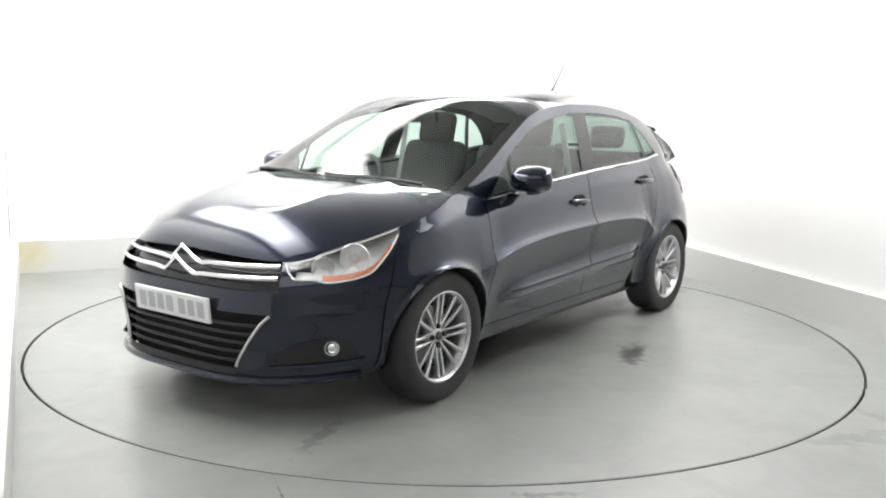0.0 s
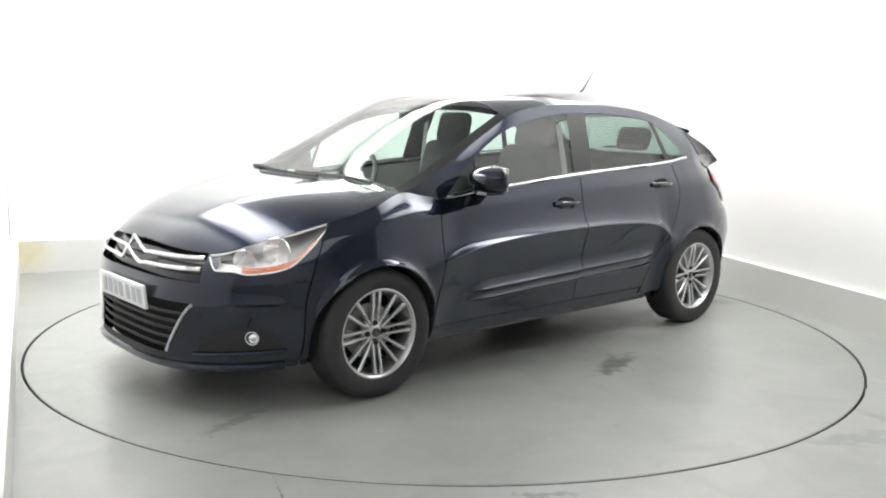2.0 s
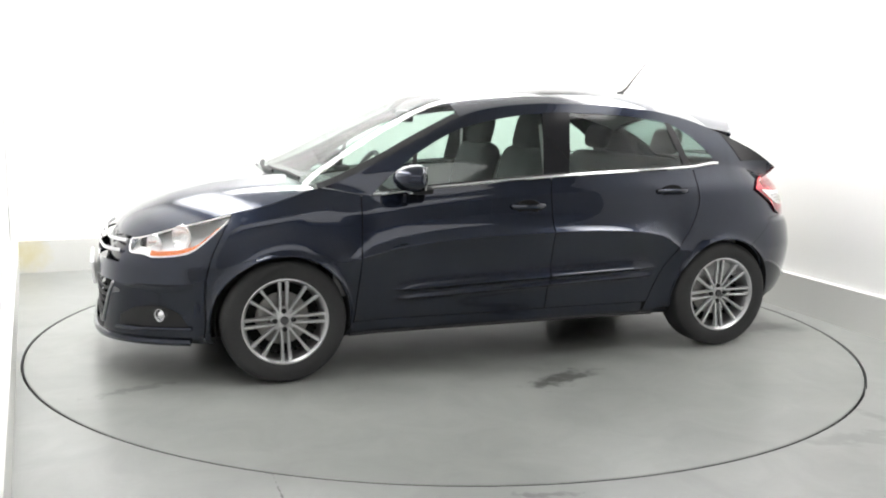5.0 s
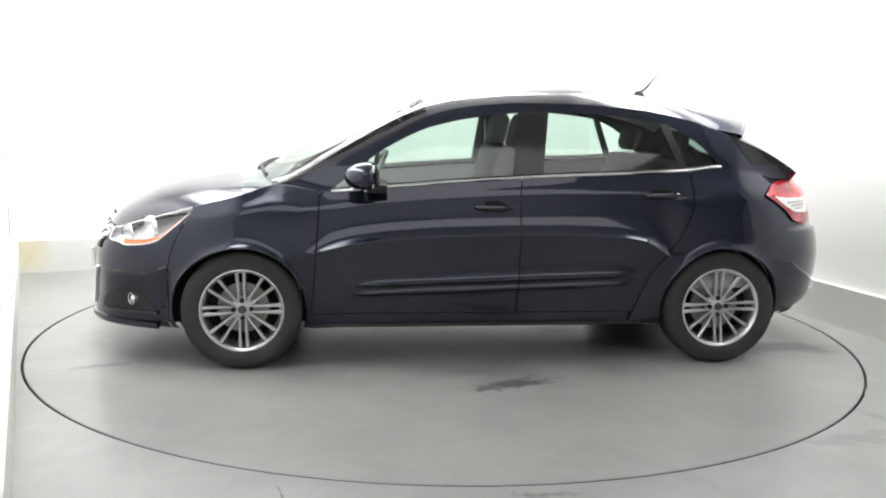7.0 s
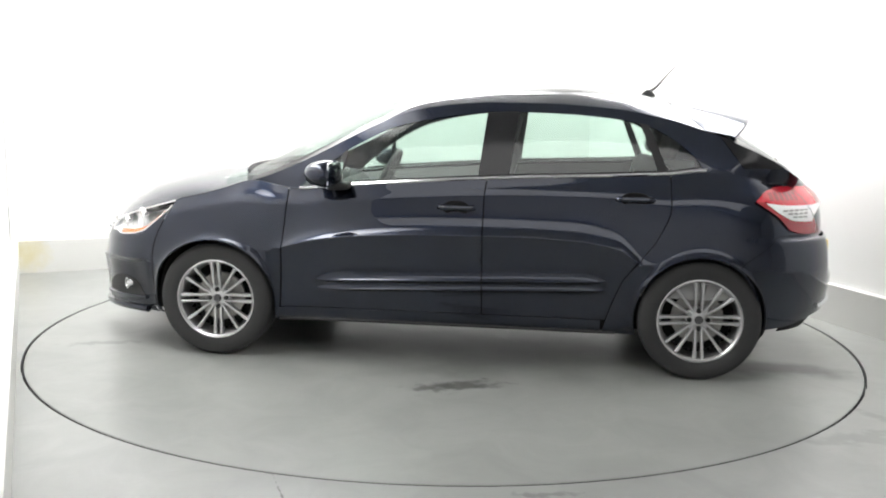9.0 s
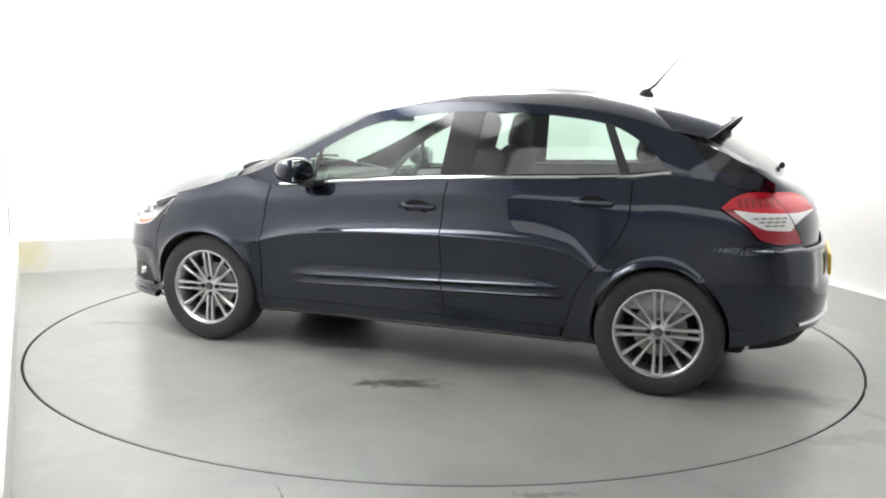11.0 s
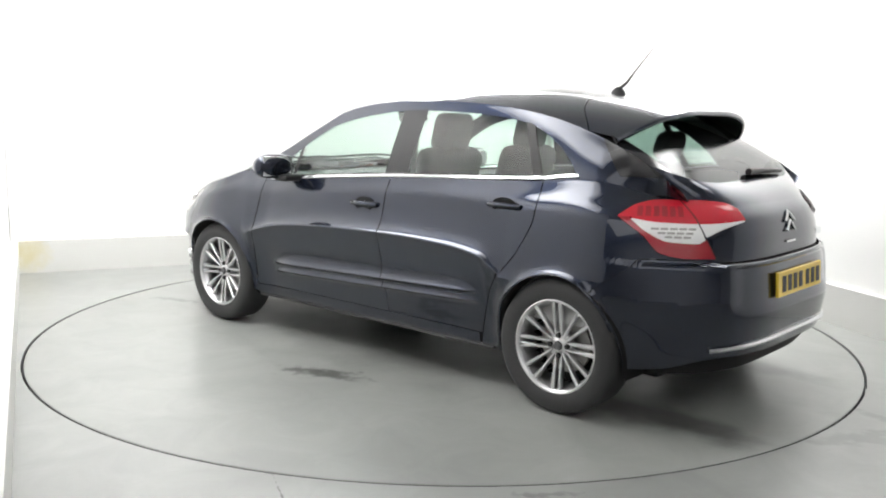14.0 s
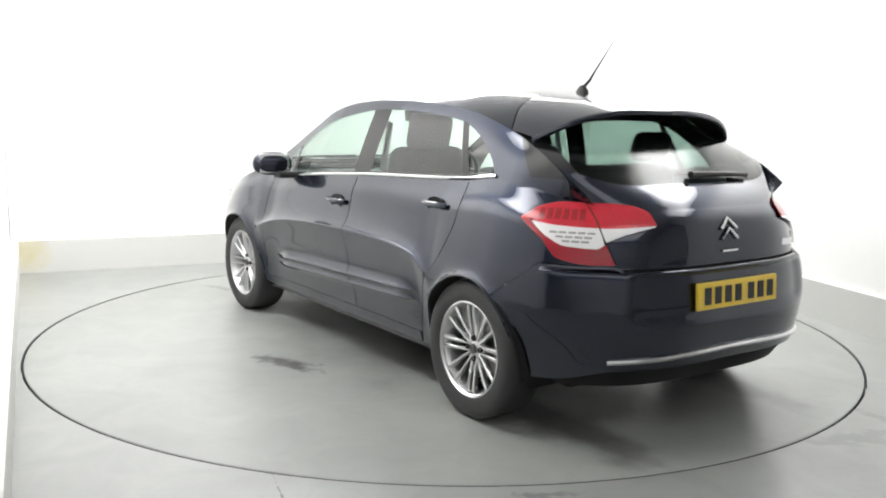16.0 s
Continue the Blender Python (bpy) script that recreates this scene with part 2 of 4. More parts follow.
def ring_sheet(r, outer, z, seg=160):
    """A flat sheet with a round hole, out to a large square."""
    bm = bmesh.new()
    a, b = [], []
    for k in range(seg):
        t = 2 * math.pi * k / seg
        c, s = math.cos(t), math.sin(t)
        q = outer / max(abs(c), abs(s))
        a.append(bm.verts.new((r * c, r * s, z)))
        b.append(bm.verts.new((q * c, q * s, z)))
    for k in range(seg):
        bm.faces.new((a[k], b[k], b[(k + 1) % seg], a[(k + 1) % seg]))
    low = [bm.verts.new((v.co.x, v.co.y, z - 0.06)) for v in a]
    for k in range(seg):
        bm.faces.new((a[(k + 1) % seg], low[(k + 1) % seg], low[k], a[k]))
    bm.faces.new(low)
    return bm


structure("floor", ring_sheet(DISC_R + 0.007, 14.0, 0.0), [FLOOR], "damp grey-green sealed concrete studio floor")


def wall_run(name, p, q, h, t, material, label, base=0.0):
    """An upright slab whose inner face runs from p to q; its thickness lies to the left of p to q."""
    p, q = Vector((*p, 0)), Vector((*q, 0))
    d = (q - p).normalized()
    n = Vector((-d.y, d.x, 0))
    bm = bmesh.new()
    vs = [bm.verts.new(v + Vector((0, 0, z))) for z in (base, h) for v in (p, q, q + n * t, p + n * t)]
    for f in ((3, 2, 1, 0), (4, 5, 6, 7), (0, 1, 5, 4), (1, 2, 6, 5), (2, 3, 7, 6), (3, 0, 4, 7)):
        bm.faces.new([vs[i] for i in f])
    return structure(name, bm, material, label)


CORNER_L, CORNER_R = (-3.42, 1.54), (1.434, 3.805)
END_L, END_R = (-1.25, -3.19), (3.55, -2.57)
ROOM_H, KERB_H = 3.3, 0.262
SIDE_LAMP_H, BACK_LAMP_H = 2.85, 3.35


def off(p, q, d):
    """The run p to q moved d to its left."""
    u = (Vector(q) - Vector(p)).normalized()
    n = Vector((-u.y, u.x)) * d
    return tuple(Vector(p) + n), tuple(Vector(q) + n)


for name, a, b in (("wall_back", CORNER_L, CORNER_R), ("wall_right", CORNER_R, END_R), ("wall_left", END_L, CORNER_L)):
    p, q = off(a, b, 0.06)
    u = (Vector(q) - Vector(p)).normalized()
    p, q = tuple(Vector(p) - u * (0.2 if name == 'wall_right' else 0.055 if name == 'wall_back' else 0.0)), tuple(Vector(q) + u * (0.055 if name == 'wall_left' else 0.2 if name == 'wall_back' else 0.0))
    wall_run(name, p, q, ROOM_H, 0.15, WALL_WHITE, "smooth brightly lit white studio wall")
    wall_run("kerb_" + name[5:], a, b, KERB_H, 0.0599, KERB_PAINT, "off-white painted kerb at the foot of the wall")
# Unseen walls and ceiling, added to throw light back at the car.
wall_run("wall_behind", (6.5, -7.2), (-6.5, -7.2), ROOM_H + 0.3, 0.15, BOUNCE_WHITE, "unseen white wall added behind the camera to bounce light")
wall_run("wall_far_left", (-6.5, -7.2), (-6.5, 6.0), ROOM_H + 0.3, 0.15, BOUNCE_WHITE, "unseen white outer wall added to bounce light")
wall_run("wall_far_right", (6.5, 6.0), (6.5, -7.2), ROOM_H + 0.3, 0.15, BOUNCE_WHITE, "unseen white outer wall added to bounce light")
wall_run("wall_far_back", (-6.5, 6.0), (6.5, 6.0), ROOM_H + 0.3, 0.15, BOUNCE_WHITE, "unseen white outer wall added to bounce light")
structure("ceiling", box((-6.7, -7.4, ROOM_H + 0.31), (6.7, 6.2, ROOM_H + 0.45)), BOUNCE_WHITE, "unseen plain white ceiling added over the hall")


def light_panel(x, y, z, w, d, turn, diffuser, label):
    top = empty("light_panel", label, "ceiling light", "ceiling lights")
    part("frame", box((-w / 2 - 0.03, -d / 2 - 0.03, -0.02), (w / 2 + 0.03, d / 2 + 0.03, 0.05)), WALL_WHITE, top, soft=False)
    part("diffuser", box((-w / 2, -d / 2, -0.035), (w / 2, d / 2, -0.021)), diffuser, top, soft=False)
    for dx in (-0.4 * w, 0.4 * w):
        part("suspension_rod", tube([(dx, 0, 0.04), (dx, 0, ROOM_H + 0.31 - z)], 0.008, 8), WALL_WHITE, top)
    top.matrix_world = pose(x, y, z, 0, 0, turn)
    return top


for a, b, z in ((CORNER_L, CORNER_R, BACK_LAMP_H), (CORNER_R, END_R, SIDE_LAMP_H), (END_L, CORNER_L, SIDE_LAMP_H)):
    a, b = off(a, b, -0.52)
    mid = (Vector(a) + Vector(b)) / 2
    light_panel(mid.x, mid.y, z, 4.2, 0.8, math.degrees(math.atan2(b[1] - a[1], b[0] - a[0])), CEILING_PANEL, "long white strip light hung on rods along the wall")
# Added fill panel, unseen, to brighten what the car reflects from the hall.
light_panel(0.0, -5.3, ROOM_H + 0.25, 7.5, 2.4, 0, HALL_FILL, "unseen broad dim fill panel added over the hall")

# ---------------------------------------------------------------- turntable
AXIS = (0.133, -0.011)


def turntable():
    top = empty("turntable", "round grey concrete turntable disc set flush in the floor", "turntable")
    bm = bmesh.new()
    add_lathe(bm, [(0.005, 0.0), (0.6, 0.0), (1.2, 0.0), (1.8, 0.0), (DISC_R - 0.012, 0.0), (DISC_R - 0.007, -0.004), (DISC_R - 0.007, -0.05)], 160, axis="z")
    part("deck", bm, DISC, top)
    # Near-black ring puts the shade of the gap round the disc into colour.
    part("gap_shade_ring", add_lathe(bmesh.new(), [(DISC_R - 0.007, -0.05), (DISC_R - 0.007, -0.003), (DISC_R - 0.001, -0.003), (DISC_R - 0.001, -0.05)], 160, axis='z'), SHADOW_GAP, top, 'near-black ring that colours in the shaded gap round the disc')
    return top


TABLE = turntable()
# ---------------------------------------------------------------- the car: its surfaces
# car space: x forward, y to its left, z up; wheels at x = +-1.304
WHEEL_X, WHEEL_Z, ARCH_R = 1.304, 0.316, 0.337
XA, XB, LQ = 1.30, -1.40, 1.25
nose_x = spline((0.18, 2.12), (0.23, 2.19), (0.35, 2.18), (0.45, 2.185), (0.58, 2.17), (0.66, 2.14), (0.72, 2.09), (0.78, 2.03), (0.845, 1.95), (0.92, 1.80), (1.0, 1.68))
tail_x = spline((0.19, -1.93), (0.25, -1.995), (0.36, -2.062), (0.55, -2.085), (0.66, -2.078), (0.735, -2.06), (0.752, -2.015), (0.80, -2.015), (0.92, -1.995), (1.0, -1.93), (1.08, -1.825))
# upper edge of the lower body along the unrolled side, and its half width there
edge_z = spline((-2.65, 0.975), (-2.2, 0.98), (-1.9, 1.01), (-1.6, 1.06), (-1.30, 1.083), (-1.12, 1.062), (-0.23, 1.02), (0.64, 0.955), (0.84, 0.935),
                (0.97, 0.952), (1.1, 0.975), (1.3, 0.92), (1.606, 0.858), (1.9, 0.785), (2.17, 0.722), (2.55, 0.735))
edge_y = spline((-2.0, 0.705), (-1.6, 0.715), (-1.30, 0.728), (-0.9, 0.755), (-0.2, 0.79), (0.4, 0.80), (0.84, 0.79), (1.1, 0.765), (1.3, 0.80), (1.6, 0.81), (2.2, 0.81))
mid_y = spline((-2.6, 0.86), (-1.8, 0.872), (-1.3, 0.872), (-1.1, 0.868), (-0.86, 0.842), (-0.5, 0.842), (0.0, 0.846), (0.80, 0.850), (1.04, 0.880), (1.3, 0.885), (1.8, 0.875), (2.6, 0.865))
# the crease along the doors: crest height, and how marked it is
crest_z = spline((-1.3, 0.58), (-1.0, 0.600), (-0.95, 0.632), (-0.85, 0.686), (-0.63, 0.717), (-0.3, 0.727), (0.1, 0.722), (0.45, 0.705), (0.7, 0.678), (0.85, 0.645), (0.98, 0.615), (1.3, 0.60))
crest_k = spline((-1.10, 0.0), (-0.86, 1.0), (0.80, 1.0), (1.04, 0.0))
ledge_k = spline((1.70, 0.0), (1.82, 1.0), (2.2, 1.0), (2.32, 0.0))
up_in = spline((0.0, 0.0), (0.2, 0.07), (0.45, 0.24), (0.64, 0.40), (0.70, 0.46), (0.77, 0.57), (0.87, 0.77), (1.0, 1.0))
low_in = spline((0.0, 0.0), (0.25, 0.014), (0.5, 0.034), (0.75, 0.054), (0.84, 0.064), (0.86, 0.066), (0.94, 0.076), (1.0, 0.10))
rib_k = spline((-0.86, 0.0), (-0.68, 1.0), (0.58, 1.0), (0.78, 0.0))


def side_half(q, z):
    """Half width of the lower body at the unrolled place q and height z."""
    zc, k = crest_z(q), crest_k(q)
    m = mid_y(q)
    if z >= zc:
        h = min((z - zc) / (edge_z(q) - zc), 1.0)
        y = lerp(m, edge_y(q), up_in(h)) + k * 0.046 * math.exp(-(z - zc) / 0.048) - max(0.0, z - edge_z(q)) * 0.2
    else:
        y = m - low_in((zc - z) / (zc - 0.20)) + k * 0.046 * math.exp(-(zc - z) / 0.17)
        r = rib_k(q)
        if r > 0:
            z1 = 0.470 - 0.035 * q
            for d, a in ((0.0, 1), (-0.050, 1)):
                u = z - z1 - d
                y += r * (0.034 * math.exp(-u / 0.032) if u > 0 else 0.034 * math.exp(u / 0.009))
    if q > 1.70:
        u = z - (0.500 + 0.03 * (2.2 - q))
        y += ledge_k(q) * (0.016 * math.exp(-u / 0.03) if u > 0 else 0.016 - 0.034 * (1 - math.exp(u / 0.018)) + 0.014 * max(0.0, min(1.0, (-u - 0.15) / 0.1)))
    for cx in (WHEEL_X, -WHEEL_X):
        r = math.hypot(q - cx, z - WHEEL_Z) - ARCH_R
        if z > 0.24:
            y += 0.027 * math.exp(-max(r, 0.0) / 0.022)
    return y


def hull(q, z):
    """The lower body: q runs along the left side (q = x there) and round the nose (2.55) and the tail (-2.65)."""
    y = side_half(q, z)
    if q > XA:
        a = min((q - XA) / LQ, 1.0) * math.pi / 2
        return Vector((XA + (nose_x(z) - XA) * math.sin(a), y * max(math.cos(a), 0.0) ** 0.58, z))
    if q < XB:
        a = min((XB - q) / LQ, 1.0) * math.pi / 2
        step = lambda t: min(max(t, 0.0), 1.0)
        ease = lambda t: step(t) ** 2 * (3 - 2 * step(t))
        dent = 0.022 * ease((-2.22 - q) / 0.16) * ease((z - 0.52) / 0.06) * ease((0.747 - z) / 0.03)
        return Vector((XB + (tail_x(z) - XB) * math.sin(a) + dent, y * max(math.cos(a), 0.0) ** 0.56, z))
    return Vector((q, y, z))


# roof line: the centre line, and the rail where roof and sides meet
roof_c = spline((1.32, 0.985), (1.1, 1.088), (0.9, 1.194), (0.7, 1.298), (0.5, 1.392), (0.35, 1.447), (0.2, 1.477), (0.0, 1.499), (-0.2, 1.512), (-0.5, 1.514), (-0.85, 1.498),
                (-1.02, 1.478), (-1.19, 1.450), (-1.35, 1.394), (-1.46, 1.322), (-1.6, 1.234), (-1.75, 1.13), (-1.82, 1.078), (-1.9, 1.03), (-1.985, 0.975))
rail_z = spline((1.12, 0.970), (1.069, 0.984), (0.916, 1.045), (0.764, 1.117), (0.613, 1.197), (0.461, 1.274), (0.309, 1.346), (0.157, 1.385), (0.0, 1.406), (-0.2, 1.418), (-0.5, 1.416), (-0.85, 1.393),
                (-1.1, 1.350), (-1.3, 1.292), (-1.45, 1.235), (-1.6, 1.170), (-1.75, 1.083), (-1.86, 1.003))
rail_y = spline((1.12, 0.772), (0.9, 0.752), (0.6, 0.712), (0.3, 0.678), (0.0, 0.658), (-0.5, 0.650), (-1.0, 0.640), (-1.3, 0.640), (-1.5, 0.652), (-1.7, 0.668), (-1.86, 0.66))
crown = spline((0.2, 3.2), (0.5, 3.0))


def roof(x, s):
    """The upper skin: s from 0 at the centre line to 1 at the rail."""
    y = s * rail_y(x)
    return Vector((x, y, rail_z(x) + (roof_c(x) - rail_z(x)) * (1 - abs(s) ** crown(x))))


def belt_table():
    """The upper edge of the lower body against x, where it rounds the tail."""
    pts = [hull(lerp(XB, -2.2, i / 24), edge_z(lerp(XB, -2.2, i / 24))) for i in range(25)]
    return spline(*[(p.x, p.y) for p in pts]), spline(*[(p.x, p.z) for p in pts])


tail_belt_y, tail_belt_z = belt_table()
belt_y = lambda x: edge_y(x) if x > XB else tail_belt_y(x)
belt_z = lambda x: edge_z(x) if x > XB else tail_belt_z(x)


def cabin(x, z):
    """The side of the greenhouse, from the belt to the rail."""
    zb, zr = belt_z(x), rail_z(x)
    t = (z - zb) / max(zr - zb, 0.01)
    return Vector((x, lerp(belt_y(x), rail_y(x), t) + 0.006 * math.sin(math.pi * min(max(t, 0), 1)) * min(1, max(0, zr - zb) / 0.3), z))


bonnet_c = spline((2.10, 0.712), (2.075, 0.742), (2.04, 0.785), (1.98, 0.835), (1.90, 0.880), (1.79, 0.925), (1.62, 0.966), (1.46, 0.992), (1.32, 1.008), (1.1, 1.03))


def bonnet(q, s):
    """The bonnet: q runs along its edge from the pillar to the nose, s from 0 at the centre to 1 at the edge; two soft folds run to the badge."""
    e = hull(q, edge_z(q))
    x, y = e.x, s * e.y
    z = e.z + (bonnet_c(x) - e.z) * (1 - abs(s) ** 3.8)
    fold = lerp(0.27, 0.47, (2.1 - x) / 0.95)
    k = min(1, max(0, (2.06 - x) / 0.7))
    k = k * k * (3 - 2 * k)
    u = y - fold
    z += k * 0.016 * (math.exp(-u / 0.12) if u > 0 else math.exp(-(u / 0.07) ** 2 / 2) * 0.8 + 0.2 * math.exp(u / 0.03)) * (1 - abs(s) ** 4)
    return Vector((x, y, z))


class Skin:
    """Collects patches of a surface, with the surface's own normals."""

    def __init__(self):
        self.v, self.n, self.f = [], [], []

    def patch(self, surf, a0, a1, b0, b1, na, nb, lift=0.0):
        """Cells between a0(b)..a1(b) and b0(a)..b1(a); bounds are numbers or functions."""
        call = lambda g, t: g(t) if callable(g) else g
        base = len(self.v)
        for i in range(na + 1):
            for j in range(nb + 1):
                u, w = i / na, j / nb
                b = lerp(call(b0, 0.0) if not callable(b0) else 0.5, call(b1, 0.0) if not callable(b1) else 0.9, w)
                for _ in range(4):
                    a = lerp(call(a0, b), call(a1, b), u)
                    b = lerp(call(b0, a), call(b1, a), w)
                p = surf(a, b)
                e = 0.002
                n = (surf(a + e, b) - surf(a - e, b)).cross(surf(a, b + e) - surf(a, b - e))
                n = n.normalized() if n.length > 1e-9 else Vector((0, 0, 1))
                self.v.append(p + n * lift if self.sign(n, p) else p - n * lift)
                self.n.append(n if self.sign(n, p) else -n)
        for i in range(na):
            for j in range(nb):
                k = base + i * (nb + 1) + j
                f = (k, k + nb + 1, k + nb + 2, k + 1)
                a, b, c = (self.v[t] for t in f[:3])
                d = self.v[f[3]]
                g = (c - a).cross(d - b)
                self.f.append(f if g.dot(self.n[k] + self.n[f[2]]) > 0 else f[::-1])
        return self

    @staticmethod
    def sign(n, p):
        return n.dot(p - Vector((0.15 * p.x, 0, 0.45))) > 0

    def object(self, name, material, parent, label="", mirror=False, both=False):
        v, n, f = list(self.v), list(self.n), list(self.f)
        if mirror or both:
            flip = Vector((1, -1, 1))
            mv, mn, mf = [p * flip for p in v], [p * flip for p in n], [t[::-1] for t in f]
            if both:
                k = len(v)
                v, n, f = v + mv, n + mn, f + [tuple(i + k for i in t) for t in mf]
            else:
                v, n, f = mv, mn, mf
        me = bpy.data.meshes.new(name)
        me.from_pydata([tuple(p) for p in v], [], f)
        for p in me.polygons:
            p.use_smooth = True
        me.normals_split_custom_set_from_vertices([tuple(p) for p in n])
        me.materials.append(material)
        ob = new(name, me)
        ob.parent = parent
        return tagged(ob, label)


def arch_low(cx):
    """Height of the arch opening above q."""
    return lambda q: WHEEL_Z + math.sqrt(max(ARCH_R ** 2 - (q - cx) ** 2, 0.0))


Z45 = WHEEL_Z + ARCH_R * 0.7071
GAP = 0.0032
sill_z = lambda q: 0.205
door_front = spline((0.2, 0.955), (0.4, 0.935), (0.85, 0.905), (0.95, 0.90))
door_mid = spline((0.2, -0.165), (0.9, -0.165), (1.02, -0.178))
door_back = spline((0.2, -0.80), (0.50, -0.90), (0.62, -0.985), (0.74, -1.075), (0.90, -1.135), (1.07, -1.13))
bumper_f = spline((0.2, 1.66), (0.5, 1.66), (0.66, 1.64), (0.80, 1.62))
bumper_r = spline((0.2, -1.70), (0.5, -1.68), (0.62, -1.66), (0.8, -1.72))


def shift(f, d):
    return lambda z: f(z) + d


def arch_edge(cx, sgn):
    return lambda z: cx + sgn * math.sqrt(max(ARCH_R ** 2 - (z - WHEEL_Z) ** 2, 0.0))


wing_low = spline((-1.505, 0.610), (-1.65, 0.695), (-1.80, 0.765), (-2.2, 0.765), (-2.25, 0.748), (-2.65, 0.748))
rear_low = spline((-1.6, 0.255), (-1.9, 0.28), (-2.2, 0.335), (-2.65, 0.345))


def door_skin(a, b, n):
    """A door's skin, in strips that meet along its pressed creases."""
    rib = lambda q: 0.470 - 0.035 * q
    rows = ((0.285, lambda q: rib(q) - 0.050, 20), (lambda q: rib(q) - 0.050, rib, 12), (rib, crest_z, 40), (crest_z, lambda q: edge_z(q) - 0.002, 56))
    s = Skin()
    for low, high, k in rows:
        s.patch(hull, a, b, low, high, n, k)
    return s


def body_panels(car):
    for mirror in (False, True):
        s = Skin()
        s.patch(hull, shift(door_front, GAP), arch_edge(WHEEL_X, -1), sill_z, Z45, 10, 24)
        s.patch(hull, shift(door_front, GAP), lambda z: WHEEL_X, lambda q: Z45 if q < WHEEL_X - ARCH_R * 0.7071 else arch_low(WHEEL_X)(q), lambda q: edge_z(q) - GAP, 36, 26)
        s.patch(hull, lambda z: WHEEL_X, shift(bumper_f, -GAP), lambda q: Z45 if q > WHEEL_X + ARCH_R * 0.7071 else arch_low(WHEEL_X)(q), lambda q: edge_z(q) - GAP, 26, 26)
        s.object("front_wing", PAINT, car, mirror=mirror)
        s = door_skin(shift(door_mid, GAP), shift(door_front, -GAP), 54)
        d1 = s.object("front_door", PAINT, car, mirror=mirror)
        s = door_skin(shift(door_back, GAP), shift(door_mid, -GAP), 54)
        d2 = s.object("rear_door", PAINT, car, mirror=mirror)
        s = Skin().patch(hull, -0.80, 0.955, 0.205, 0.281, 60, 6)
        s.object("sill", PAINT, car, mirror=mirror)
        s = Skin()
        s.patch(hull, arch_edge(-WHEEL_X, 1), shift(door_back, -GAP), sill_z, Z45, 8, 20)
        s.patch(hull, lambda z: -WHEEL_X, shift(door_back, -GAP), lambda q: Z45 if q > -WHEEL_X + ARCH_R * 0.7071 else arch_low(-WHEEL_X)(q), lambda q: edge_z(q), 30, 28)
        s.patch(hull, -2.08, lambda z: -WHEEL_X, lambda q: wing_low(q) if q < -1.505 else arch_low(-WHEEL_X)(q), lambda q: edge_z(q), 44, 28)
        s.object("rear_wing", PAINT, car, mirror=mirror)
        # dark backing behind the door gaps
        inner = lambda q, z: hull(q, z) - Vector((0, 0.014, 0))
        Skin().patch(inner, shift(door_back, -0.03), shift(door_front, 0.02), 0.215, lambda q: edge_z(q) - 0.012, 40, 20).object("door_backing", SHADOW_GAP, car, mirror=mirror)
        # chrome strip under the windows
        sg = -1 if mirror else 1
        bm = bmesh.new()
        rows = []
        for i in range(61):
            x = lerp(-1.31, 0.84, i / 60)
            p = cabin(x, edge_z(x) + 0.006)
            rows.append((x, sg * (p.y + 0.004), p.z))
        add_tube(bm, rows, 0.0085, 6)
        part("chrome_window_strip", bm, CHROME, car, "bright chrome strip under the windows")
        # door handles
        for x, zz, door in ((-0.02, 0.862, d1), (-0.95, 0.93, d2)):
            h = hull(x, zz)
            # Raised near-black oval; its colour stands for the shade in the handle's hollow.
            cup = bmesh.new()
            add_lathe(cup, [(0.004, 0.003), (0.03, 0.0045), (0.045, 0.006), (0.047, 0.001)], 24, Matrix.Translation((x, h.y, zz)) @ Matrix.Diagonal((1.6, 1, 0.85, 1)))
            if mirror:
                bmesh.ops.scale(cup, vec=(1, -1, 1), verts=cup.verts)
            part("handle_hollow_shade", cup, SHADOW_GAP, door)
            pts = [(x + dx, sg * (hull(x + dx, zz + 0.004).y + dy), zz + 0.004) for dx, dy in ((0.095, 0.004), (0.08, 0.020), (0.03, 0.028), (-0.03, 0.028), (-0.075, 0.024), (-0.095, 0.008))]
            hd = tube(pts, 0.011, 8, flat=1.25)
            part("door_handle", hd, PAINT, door)


